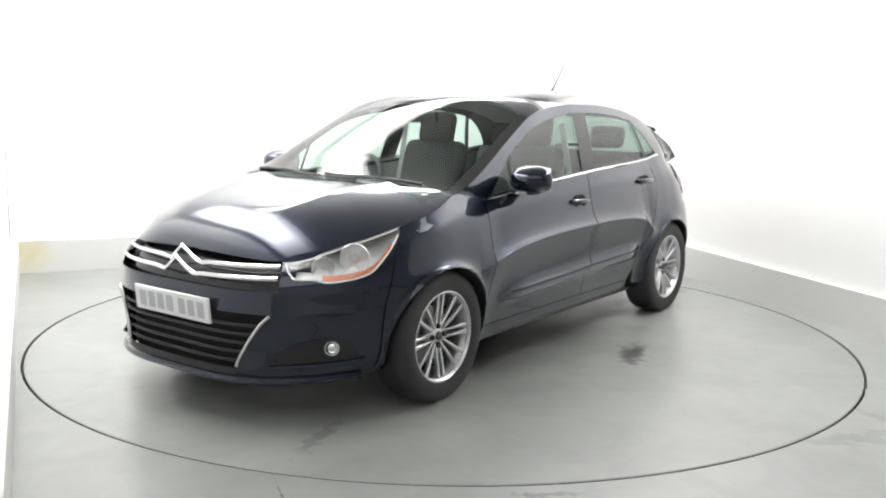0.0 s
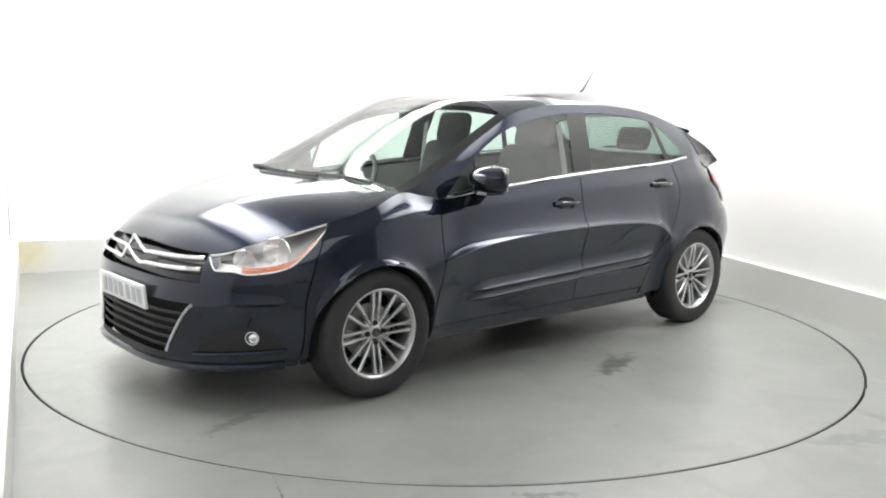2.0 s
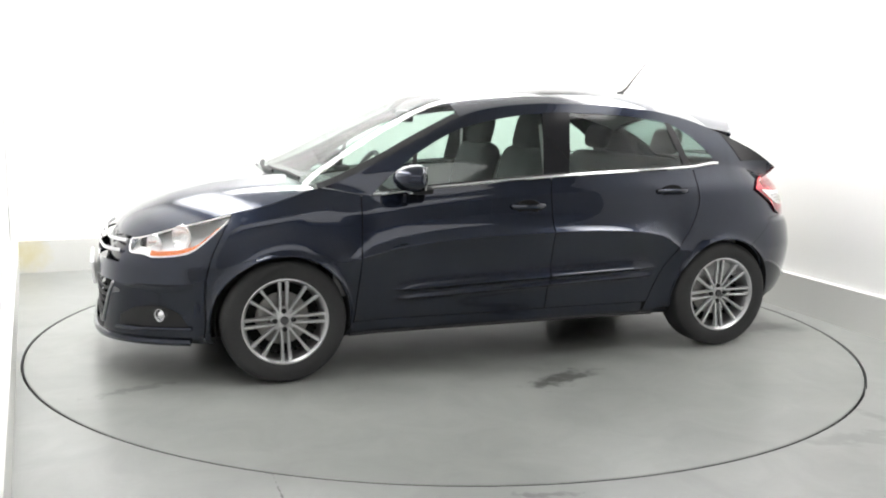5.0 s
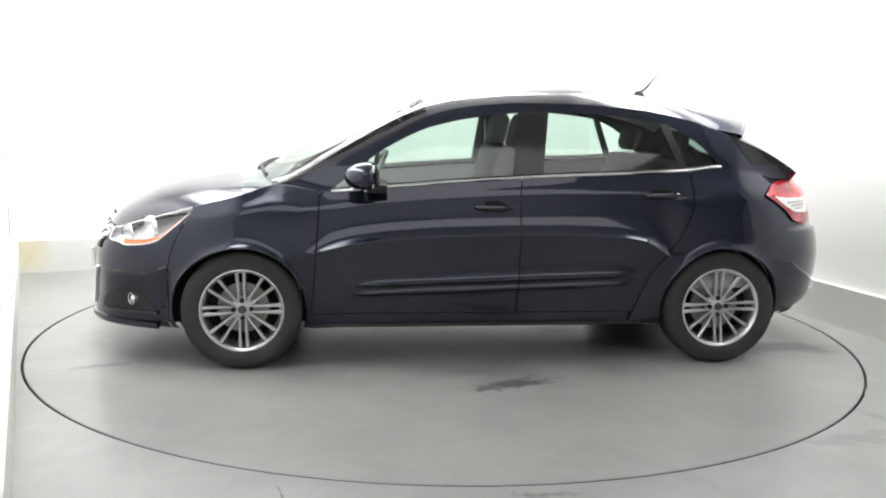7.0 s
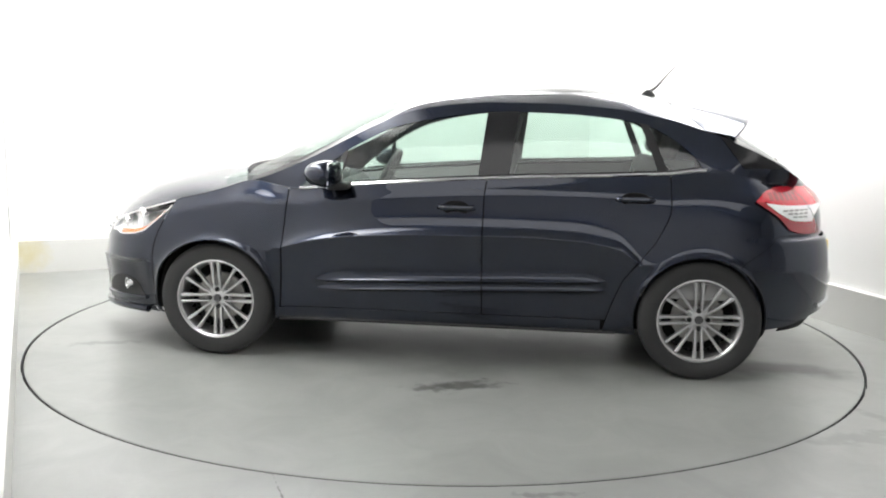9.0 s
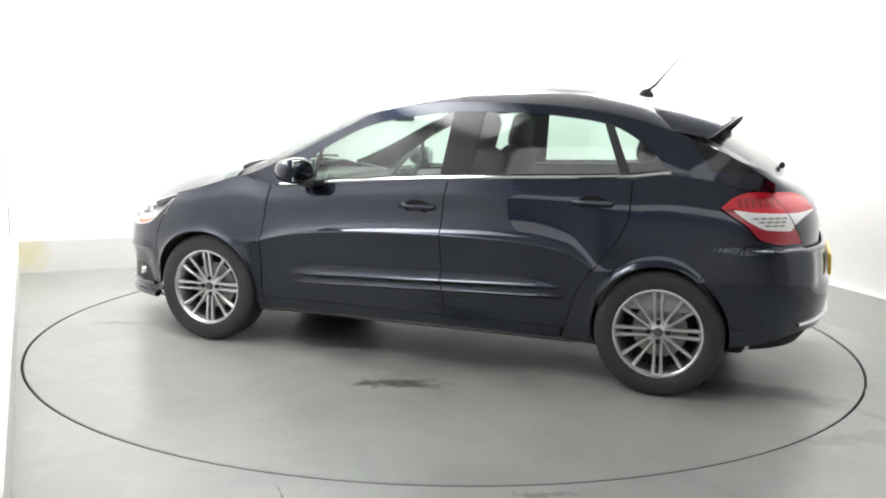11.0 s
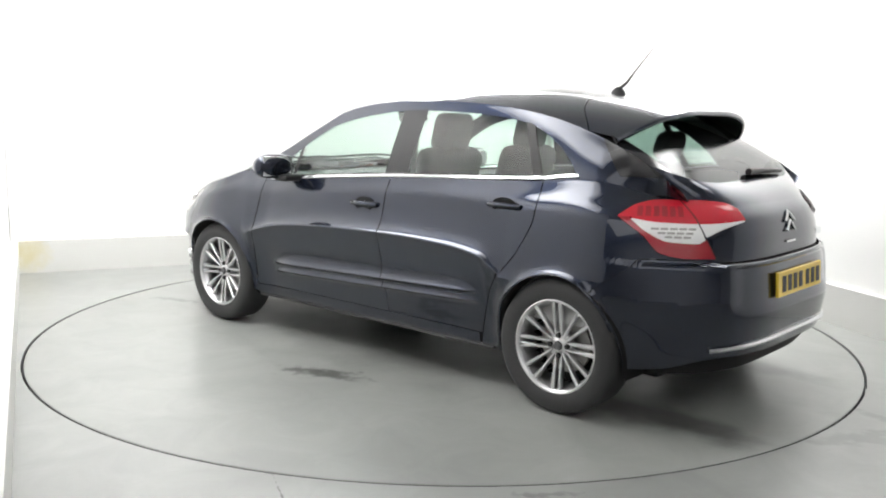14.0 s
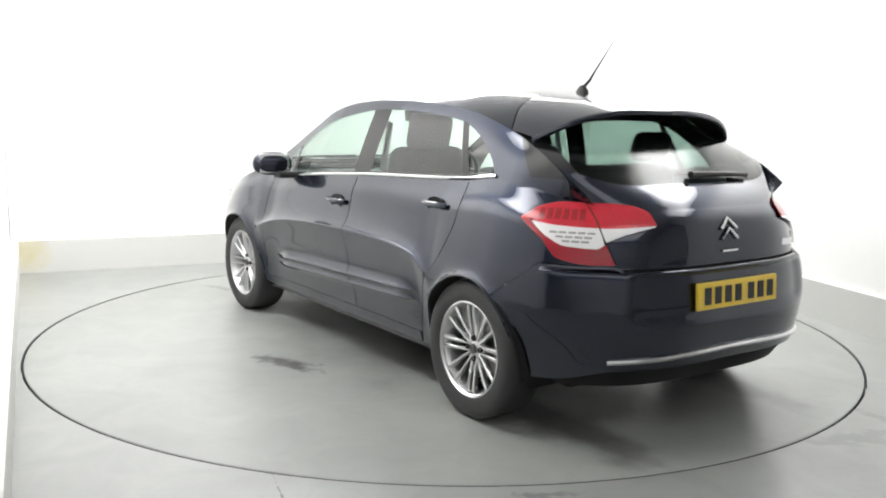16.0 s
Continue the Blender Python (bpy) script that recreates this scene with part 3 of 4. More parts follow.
def front_end(car):
    s = Skin()
    side_q = spline((0.2, 2.33), (0.262, 2.33), (0.505, 2.20))
    s.patch(hull, arch_edge(WHEEL_X, 1), shift(bumper_f, -GAP), 0.20, Z45, 8, 20)
    s.patch(hull, shift(bumper_f, GAP), side_q, 0.20, 0.505, 34, 22)
    s.patch(hull, shift(bumper_f, GAP), 2.10, 0.505, lambda q: lamp_low(q) - 0.003, 26, 12)
    s.patch(hull, 2.10, 2.55, 0.505, 0.60, 26, 8)
    s.patch(hull, 2.10, 2.175, 0.60, lambda q: edge_z(q), 6, 8)
    s.object("front_bumper", PAINT, car, "dark navy painted front bumper", both=True)
    Skin().patch(hull, 2.33, 2.55, 0.20, 0.262, 14, 5).object("lower_valance", BLACK, car, both=True)
    # grilles
    deep = lambda q, z: hull(q, z) - Vector((0.05, 0, 0))
    Skin().patch(deep, 2.04, 2.55, 0.185, 0.52, 20, 8).object("lower_grille", SHADOW_GAP, car, both=True)
    Skin().patch(deep, 2.06, 2.55, 0.58, 0.745, 20, 8).object("upper_grille", GLOSS_BLACK, car, both=True)
    for z in (0.29, 0.33, 0.37, 0.41, 0.45):
        q0 = side_q(z) + 0.01
        bm = bmesh.new()
        add_tube(bm, [hull(q, z) * Vector((1, sg, 1)) - Vector((0.012, 0, 0)) for q, sg in [(lerp(q0, 2.55, i / 12), 1) for i in range(13)] + [(lerp(2.55, q0, i / 12), -1) for i in range(1, 13)]], 0.007, 6)
        part("grille_bar", bm, BLACK, car)
    # chrome chevron bars
    for z0 in (0.700, 0.654):
        pts = []
        for i in range(81):
            t = lerp(-1, 1, i / 80)
            q = 2.55 - abs(t) * 0.375
            p = hull(q, z0)
            y = p.y * (1 if t > 0 else -1)
            peak = max(0.0, 1 - abs(y) / 0.085)
            dip = max(0.0, 1 - abs(abs(y) - 0.11) / 0.05)
            pts.append((p.x + 0.010 + 0.014 * min(peak * 2, 1), y, z0 - 0.008 + 0.062 * peak - 0.007 * dip + 0.012 * abs(t)))
        part("chrome_grille_bar", tube(pts, 0.0068, 8, flat=1.4), CHROME, car, "polished chrome chevron bar across the grille")
    # Added alloy bars stand in for the highlight on the lower grille's lip.
    for sg in (1, -1):
        pts = [hull(side_q(lerp(0.27, 0.50, i / 10)), lerp(0.27, 0.50, i / 10)) + Vector((0.004, 0.002, 0)) for i in range(11)]
        part("grille_edge_highlight", tube([p * Vector((1, sg, 1)) for p in pts], 0.007, 6), ALLOY, car)
    # lip under the bumper
    pts = [hull(lerp(1.72, 2.55, i / 20), 0.212) + Vector((0.012, 0.008, 0)) for i in range(21)]
    pts = pts + [p * Vector((1, -1, 1)) for p in pts[-2::-1]]
    part("bumper_lip", tube(pts, 0.020, 8), PAINT, car)
    # fog lamps
    for sg in (1, -1):
        p = hull(1.88, 0.35)
        lamp = part("fog_lamp", add_lathe(bmesh.new(), [(0.004, 0.008), (0.016, 0.004), (0.024, -0.004), (0.028, 0.008), (0.032, 0.008), (0.034, -0.02)], 28,
                    Matrix.Translation((p.x + 0.004, sg * (p.y + 0.004), p.z)) @ Euler((0, 0, -radians(45) if sg > 0 else -radians(135))).to_matrix().to_4x4()), CHROME, car, "round chrome fog lamp")
        rec = Skin().patch(hull, 1.74, 2.15, lambda q: 0.292 - 0.012 * (q - 1.74), spline((1.74, 0.300), (1.80, 0.37), (1.90, 0.398), (2.02, 0.385), (2.15, 0.330)), 16, 6, lift=0.002)
        rec.object("fog_recess", BLACK, car, mirror=sg < 0)
        # painted shelf under the fog lamp
        pts = [hull(lerp(1.72, 2.17, i / 14), 0.284 - 0.012 * i / 14) + Vector((0.004, 0.004, 0)) for i in range(15)]
        part("bumper_shelf", tube([p * Vector((1, sg, 1)) for p in pts], 0.011, 8), PAINT, car)
    # number plate
    bm = box((-0.26, -0.008, -0.057), (0.26, 0.008, 0.057), pose(hull(2.55, 0.50).x + 0.014, 0, 0.50, 0, 0, 90) @ pose(0, 0, 0, 6), 0.004)
    pl = part("number_plate", bm, PLATE_WHITE, car, "white number plate with plain grey bars", soft=False)
    for y in (-0.2, -0.135, -0.07, -0.005, 0.08, 0.145, 0.21):
        part("plate_bar", box((y - 0.022, -0.0105, -0.036), (y + 0.022, -0.0085, 0.036), pose(hull(2.55, 0.50).x + 0.0135, 0, 0.50, 0, 0, 90) @ pose(0, 0, 0, 6)), INK_PALE, pl, soft=False)


lamp_low = spline((1.606, 0.835), (1.684, 0.735), (1.752, 0.668), (1.85, 0.645), (1.95, 0.638), (2.02, 0.650), (2.10, 0.650), (2.15, 0.69), (2.17, 0.718))


def headlamps(car):
    for mirror in (False, True):
        inner = lambda q, z: hull(q, z) - Vector((1.0, 0.75, 0)) * (0.004 + 1.0 * max(0.0, z - lamp_low(q)))
        s = Skin().patch(inner, 1.608, 2.168, lamp_low, lambda q: edge_z(q) - 0.004, 26, 12)
        body = s.object("headlamp", LAMP_SILVER, car, "clear swept-back headlamp with an amber edge", mirror=mirror)
        s = Skin().patch(hull, 1.608, 2.168, lamp_low, lambda q: edge_z(q) - 0.004, 26, 12, lift=0.002)
        lens = s.object("lens", LENS, body, mirror=mirror)
        lens.visible_shadow = False
        s = Skin().patch(lambda q, z: hull(q, z) - Vector((0.006, 0.005, 0)), 1.66, 1.98, lambda q: lamp_low(q) + 0.006, lambda q: lamp_low(q) + 0.03, 16, 3)
        s.object("amber_strip", AMBER, body, mirror=mirror)
        sg = -1 if mirror else 1
        for q, z, r in ((1.845, 0.735, 0.060), (1.985, 0.695, 0.048)):
            p = hull(q, z) - Vector((0.008, 0.007, 0))
            m = Matrix.Translation((p.x, sg * p.y, p.z)) @ Euler((0, 0, radians(-52 if sg > 0 else -128))).to_matrix().to_4x4()
            bm = add_lathe(bmesh.new(), [(0.006, -0.045), (r * 0.35, -0.042), (r * 0.7, -0.028), (r * 0.9, -0.012), (r * 1.04, 0.004), (r * 1.08, -0.004)], 28, m)
            part("reflector_bowl", bm, BOWL, body)
            part("bulb_cover", add_lathe(bmesh.new(), [(0.004, -0.004), (r * 0.16, -0.008), (r * 0.22, -0.020), (r * 0.22, -0.040)], 16, m), BOWL, body)
        rim = [hull(lerp(1.62, 2.16, i / 24), lamp_low(lerp(1.62, 2.16, i / 24)) + 0.004) for i in range(25)]
        part("lamp_rim", tube([p * Vector((1, sg, 1)) for p in rim], 0.0045, 6), LAMP_WHITE, body)
        rim = [hull(lerp(1.62, 2.16, i / 24), edge_z(lerp(1.62, 2.16, i / 24)) - 0.008) for i in range(25)]
        part("lamp_rim", tube([p * Vector((1, sg, 1)) for p in rim], 0.004, 6), LAMP_WHITE, body)


glass_foot = lambda s: -1.823 + 0.19 * abs(s) ** 5


def gate_top(s, t):
    """The strip of tailgate between the rear window and the edge of the lower body."""
    g = roof(glass_foot(s), s)
    lo, hi = -2.65, -1.55
    for _ in range(30):
        q = (lo + hi) / 2
        lo, hi = (q, hi) if hull(q, edge_z(q)).y < g.y else (lo, q)
    e = hull(q, edge_z(q))
    return g.lerp(e, t) + Vector((-0.008, 0, 0.004)) * math.sin(math.pi * min(max(t, 0), 1))


def rear_end(car):
    s = Skin()
    s.patch(hull, -1.72, arch_edge(-WHEEL_X, -1), rear_low, 0.60, 8, 16)
    s.patch(hull, -1.72, -1.515, 0.60, lambda q: wing_low(q) - 0.003, 8, 5)
    s.patch(hull, -2.65, -1.72, rear_low, lambda q: wing_low(q) - 0.003, 44, 26)
    s.object("rear_bumper", PAINT, car, "dark navy painted rear bumper", both=True)
    gate = Skin().patch(hull, -2.65, -2.084, 0.752, lambda q: edge_z(q), 30, 18)
    gate.patch(gate_top, 0, 1, 0, 1, 16, 8)
    gate.object("tailgate", PAINT, car, both=True)
    deep = lambda q, z: hull(q, z) + Vector((0.03, 0, 0))
    Skin().patch(deep, -2.65, -1.9, 0.25, 0.78, 20, 8).object("bumper_backing", SHADOW_GAP, car, both=True)
    # chrome strip low on the bumper
    pts = [hull(lerp(-2.14, -2.65, i / 20), 0.375 + 0.025 * i / 20) + Vector((-0.006, 0, 0)) for i in range(21)]
    pts = pts + [p * Vector((1, -1, 1)) for p in pts[-2::-1]]
    part("chrome_bumper_strip", tube(pts, 0.012, 8), CHROME, car, "chrome strip low on the rear bumper")
    # plate
    m = pose(hull(-2.65, 0.63).x - 0.014, 0, 0.632, 0, 0, -90) @ pose(0, 0, 0, -4)
    pl = part("number_plate", box((-0.26, -0.008, -0.057), (0.26, 0.008, 0.057), m, 0.004), PLATE_YELLOW, car, "yellow number plate with plain dark bars", soft=False)
    for y in (-0.2, -0.135, -0.07, -0.005, 0.08, 0.145, 0.21):
        part("plate_bar", box((y - 0.021, -0.0105, -0.036), (y + 0.021, -0.0085, 0.036), m), INK, pl, soft=False)
    # tail lamps
    top = spline((-1.615, 0.936), (-1.72, 0.985), (-1.85, 1.003), (-2.1, 1.003), (-2.25, 0.995), (-2.34, 0.972), (-2.376, 0.925))
    bot = spline((-1.615, 0.930), (-1.77, 0.857), (-1.88, 0.787), (-2.05, 0.768), (-2.3, 0.768))
    bot2 = spline((-2.0, 0.845), (-2.12, 0.856), (-2.22, 0.885), (-2.376, 0.917))
    split = spline((0.76, -2.21), (0.86, -2.12), (1.0, -1.98))
    white_top = spline((-1.69, 0.925), (-1.85, 0.912), (-2.1, 0.908), (-2.376, 0.921))
    white_low = spline((-1.69, 0.922), (-1.80, 0.868), (-1.91, 0.836), (-2.08, 0.830), (-2.13, 0.850), (-2.22, 0.880), (-2.376, 0.917))
    for mirror in (False, True):
        s = Skin().patch(hull, shift(split, 0.004), -1.615, lambda q: white_top(q) if q < -1.69 else 0.93, top, 30, 8, lift=0.012)
        lamp = s.object("tail_lamp", RED, car, "red wrap-around tail lamp with a pale centre", mirror=mirror)
        Skin().patch(hull, shift(split, 0.004), -1.62, bot, lambda q: max(bot(q) + 0.001, white_low(q) if q < -1.69 else 0.93), 30, 8, lift=0.012).object("lower_lens", DARK_RED, lamp, mirror=mirror)
        Skin().patch(hull, shift(split, 0.004), -1.69, white_low, white_top, 26, 40, lift=0.013).object("pale_lens", LAMP_WHITE, lamp, mirror=mirror)
        s = Skin().patch(hull, -2.376, shift(split, -0.004), white_top, top, 14, 8, lift=0.012)
        lamp = s.object("tailgate_lamp", RED, car, "red tailgate lamp with a pale lower edge", mirror=mirror)
        Skin().patch(hull, -2.37, shift(split, -0.004), bot2, white_top, 14, 40, lift=0.013).object("pale_lens", LAMP_WHITE, lamp, mirror=mirror)
        # faceted cells behind the pale lens, and darker squares in the red one
        for k in range(3):
            for n in range(5 - k):
                q, z = -2.06 + 0.052 * n + 0.012 * k, 0.888 - 0.016 * k
                Skin().patch(hull, q, q + 0.042, z - 0.005, z + 0.003, 2, 1, lift=0.0145).object("lamp_cell", STEEL, lamp, mirror=mirror)
        for n in range(6):
            q = -1.98 + 0.046 * n
            Skin().patch(hull, q, q + 0.030, 0.935, lambda x: min(0.975, top(x) - 0.012), 2, 2, lift=0.0135).object("red_cell", DARK_RED, lamp, mirror=mirror)
        Skin().patch(hull, lambda z: split(z) - 0.004, lambda z: split(z) + 0.004, 0.768, 1.0, 2, 12, lift=0.0125).object("lamp_gap", SHADOW_GAP, lamp, mirror=mirror)


def upper_body(car):
    top_z = spline((0.84, 0.945), (0.70, 1.062), (0.52, 1.185), (0.31, 1.282), (0.07, 1.335), (-0.16, 1.362), (-0.35, 1.368), (-0.6, 1.362), (-0.85, 1.34), (-0.99, 1.315), (-1.13, 1.25), (-1.24, 1.165), (-1.30, 1.095))
    inside = lambda x: -1.30 < x < 0.84
    zt = lambda x: max(top_z(x), belt_z(x)) if inside(x) else min(belt_z(x), rail_z(x) - 0.002)
    for mirror in (False, True):
        s = Skin()
        s.patch(cabin, 0.84, 1.12, zt, rail_z, 10, 10).patch(cabin, -1.30, 0.84, zt, rail_z, 80, 8).patch(cabin, -1.79, -1.30, zt, rail_z, 30, 14)
        s.object("roof_rail", PAINT, car, mirror=mirror)
        flat = lambda d: (lambda x, z: cabin(x, z) - Vector((0, d, 0)))
        lo = lambda x: edge_z(x) + 0.004
        hi = lambda x: zt(x) + 0.004
        bars = (("door_pillar", spline((1.0, -0.285), (1.37, -0.335)), spline((1.0, -0.125), (1.37, -0.165)), GLOSS_BLACK),
                ("mirror_post", spline((0.95, 0.615), (1.2, 0.575)), spline((0.95, 0.64), (1.2, 0.60)), BLACK),
                ("rear_post", spline((1.06, -1.125), (1.32, -1.01)), spline((1.06, -1.075), (1.32, -0.965)), BLACK))
        for name, a, b, mat in bars:
            Skin().patch(flat(-0.001), a, b, lo, hi, 4, 14).object(name, mat, car, mirror=mirror)
        panes = (("front_quarter_window", bars[1][2], 0.84), ("front_door_window", bars[0][2], bars[1][1]), ("rear_door_window", bars[2][2], bars[0][1]), ("rear_quarter_window", -1.30, bars[2][1]))
        for name, a, b in panes:
            g = Skin().patch(flat(0.006), a, b, lo, hi, 14, 10).object(name, GLASS, car, mirror=mirror)
            g.visible_shadow = False
    # roof skin from windscreen top to tailgate
    split = spline((0.0, -1.07), (0.4, -1.10), (0.75, -1.17), (1.0, -1.30))
    Skin().patch(roof, lambda s: split(s) + 0.002, 0.33, 0, 1, 60, 18).object("roof", PAINT, car, both=True)
    for mirror in (False, True):
        Skin().patch(roof, 0.33, 1.12, 0.93, 1, 30, 3).object("windscreen_edge", GLOSS_BLACK, car, mirror=mirror)
        Skin().patch(roof, lambda s: glass_foot(s), -1.30, 0.90, 1, 20, 4).object("rear_window_border", GLOSS_BLACK, car, mirror=mirror)
        band = lambda z: lerp(-1.345, -1.50, (1.30 - z) / 0.19)
        Skin().patch(lambda x, z: cabin(x, z) + Vector((0, 0.003, 0)), lambda z: -1.70, band, lambda x: max(1.10, belt_z(x) + 0.02), lambda x: rail_z(x), 12, 10).object("rear_side_glass", GLOSS_BLACK, car, mirror=mirror)
    g = Skin().patch(lambda x, s: roof(x, s), 0.33, 1.30, 0, 0.93, 36, 14).object("windscreen", SCREEN, car, "large raked windscreen", both=True)
    g.visible_shadow = False
    g = Skin().patch(roof, lambda s: glass_foot(s), -1.30, 0, 0.90, 24, 12).object("rear_window", REAR_GLASS, car, "steeply sloped rear window", both=True)
    g.visible_shadow = False

    def spoil(x, s):
        x0 = split(s)
        p = roof(max(x, x0), s)
        if x < x0:
            d = x0 - x
            p = Vector((x, p.y * (1 - 0.02 * d), p.z - 0.10 * d - 0.10 * d * d - 0.05 * d * s ** 3))
        return p
    Skin().patch(lambda x, s: roof(x, s) - Vector((0, 0, 0.008)), lambda s: split(s) - 0.03, lambda s: split(s) + 0.03, 0, 0.99, 2, 18).object("roof_seam", SHADOW_GAP, car, both=True)
    sp = Skin().patch(spoil, lambda s: -1.585 + 0.13 * s ** 4, lambda s: split(s) - 0.004, 0, 1, 16, 18)
    sp.object("roof_spoiler", PAINT, car, "painted spoiler over the rear window", both=True)
    lip = [spoil(-1.580 + 0.13 * k ** 4, k) - Vector((0, 0, 0.013)) for k in [i / 18 for i in range(19)]]
    part("spoiler_lip", tube([p * Vector((1, -1, 1)) for p in lip[:0:-1]] + lip, 0.0135, 8), PAINT, car)
    Skin().patch(lambda x, s: spoil(x, s) - Vector((0, 0, 0.026)), lambda s: -1.578 + 0.13 * s ** 4, lambda s: min(split(s), -1.32), 0, 1, 10, 18).object("spoiler_underside", BLACK, car, both=True)
    # bonnet
    Skin().patch(bonnet, lambda s: 1.14 + 0.14 * (1 - s * s), 2.549, 0, 1, 60, 26).object("bonnet", PAINT, car, "dark navy bonnet with two soft folds", both=True)
    # cowl under the windscreen
    Skin().patch(lambda x, s: bonnet(x, s) - Vector((0, 0, 0.02)), 1.08, 1.33, 0, 1, 6, 16).object("cowl", BLACK, car, both=True)


def underside(car):
    bm = bmesh.new()
    add_box(bm, (-1.70, -0.60, 0.19), (1.80, 0.60, 0.42), None, 0.03)
    add_box(bm, (-0.85, -0.70, 0.20), (0.9, 0.70, 0.60))
    part("floor_pan", bm, SHADOW_GAP, car, soft=False)
    for cx in (WHEEL_X, -WHEEL_X):
        for sg in (1, -1):
            bm = bmesh.new()
            rows = []
            for k in range(25):
                a = lerp(-0.35, math.pi + 0.35, k / 24)
                c, s = ARCH_R * math.cos(a), ARCH_R * math.sin(a)
                y = hull(cx + c, WHEEL_Z + s).y
                rows.append([bm.verts.new((cx + c, sg * (y - d), WHEEL_Z + s)) for d in (0.0, 0.03, 0.36)])
            for a, b in zip(rows, rows[1:]):
                for k in range(2):
                    bm.faces.new((a[k], b[k], b[k + 1], a[k + 1]))
            inner = [r[2] for r in rows]
            bm.faces.new(inner)
            part("wheel_arch_liner", bm, SHADOW_GAP, car)


def wheel(car, x, sg):
    top = empty("wheel")
    top.parent = car
    m = pose(x, sg * 0.765, WHEEL_Z)
    top.matrix_basis = m if sg > 0 else m @ pose(0, 0, 0, 0, 0, 180)
    prof = [(0.215, -0.10), (0.24, -0.104), (0.285, -0.105), (0.306, -0.093), (0.3145, -0.075), (0.316, -0.04), (0.316, 0.04), (0.3145, 0.075), (0.306, 0.093), (0.285, 0.105), (0.24, 0.104), (0.219, 0.094), (0.21, 0.0)]
    part("tyre", add_lathe(bmesh.new(), prof, 64, close=True), RUBBER, top, "black road tyre")
    part("rim", add_lathe(bmesh.new(), [(0.19, -0.09), (0.19, 0.03), (0.198, 0.066), (0.205, 0.080), (0.2185, 0.086), (0.2205, 0.094), (0.213, 0.096), (0.205, 0.086)], 64), ALLOY, top, "silver multi-spoke alloy rim")
    part("brake_disc", add_lathe(bmesh.new(), [(0.004, 0.0), (0.135, 0.0), (0.135, -0.02), (0.004, -0.02)], 40), STEEL, top)
    part("wheel_back", add_lathe(bmesh.new(), [(0.004, -0.05), (0.19, -0.05), (0.191, 0.03), (0.19, -0.06)], 40), SHADOW_GAP, top)
    rim = bmesh.new()
    add_lathe(rim, [(0.004, 0.060), (0.026, 0.060), (0.034, 0.054), (0.058, 0.050), (0.064, 0.044), (0.066, 0.02)], 32)
    part("hub", rim, ALLOY, top)
    for k in range(16):
        card = k % 4 < 2
        base = (k // 4) * 90 + (0 if card else 45)
        d = -1 if k % 2 else 1
        bm = bmesh.new()
        rows = []
        for r, hw, y in ((0.040, 0.0065, 0.056), (0.09, 0.007, 0.066), (0.15, 0.008, 0.075), (0.207, 0.0105, 0.080)):
            t = d * (0.0155 + 0.02 * (r - 0.04) if card else 0.010 + 0.17 * (r - 0.04))
            rows.append([bm.verts.new((r, y + a, t + b)) for a, b in ((-0.024, -hw), (-0.004, -hw), (0, -hw * 0.6), (0, hw * 0.6), (-0.004, hw), (-0.024, hw))])
        for a, b in zip(rows, rows[1:]):
            for i in range(6):
                bm.faces.new((a[i], a[(i + 1) % 6], b[(i + 1) % 6], b[i]))
        bmesh.ops.transform(bm, matrix=Euler((0, radians(base + 2), 0)).to_matrix().to_4x4(), verts=bm.verts)
        bmesh.ops.recalc_face_normals(bm, faces=bm.faces)
        part("spoke", bm, ALLOY, top)
    for k in range(4):
        a = radians(90 * k + 2)
        part("wheel_bolt", add_lathe(bmesh.new(), [(0.004, 0.066), (0.011, 0.066), (0.013, 0.061), (0.013, 0.05)], 10, Matrix.Translation((0.047 * math.cos(a), 0, -0.047 * math.sin(a)))), BLACK, top)
    part("hub_cap", add_lathe(bmesh.new(), [(0.004, 0.071), (0.016, 0.071), (0.021, 0.067), (0.022, 0.06)], 20), ALLOY_DARK, top)
    return top


def mirrors(car):
    for sg in (1, -1):
        bm = bmesh.new()
        bmesh.ops.create_uvsphere(bm, u_segments=28, v_segments=16, radius=1)
        for v in bm.verts:
            c = v.co
            fx = 0.125 if c.x > 0 else 0.05
            v.co = Vector((c.x * fx, math.copysign(abs(c.y) ** 0.8, c.y) * 0.120, math.copysign(abs(c.z) ** 0.8, c.z) * (0.078 if c.z > 0 else 0.065)))
        bmesh.ops.transform(bm, matrix=pose(0.645, sg * 0.925, 1.025, 0, 0, -12 * sg), verts=bm.verts)
        mir = part("door_mirror", bm, PAINT, car, "dark rounded door mirror", angle=60)
        bm = bmesh.new()
        add_box(bm, (0.55, 0.78 if sg > 0 else -0.92, 0.945), (0.66, 0.92 if sg > 0 else -0.78, 0.985), None, 0.015, 3)
        part("mirror_foot", bm, BLACK, mir)
        bm = bmesh.new()
        add_box(bm, (-0.004, -0.09, -0.055), (0.004, 0.09, 0.06), pose(0.611, sg * 0.925, 1.03, 0, 0, -12 * sg), 0.003)
        part("mirror_glass", bm, CHROME, mir)


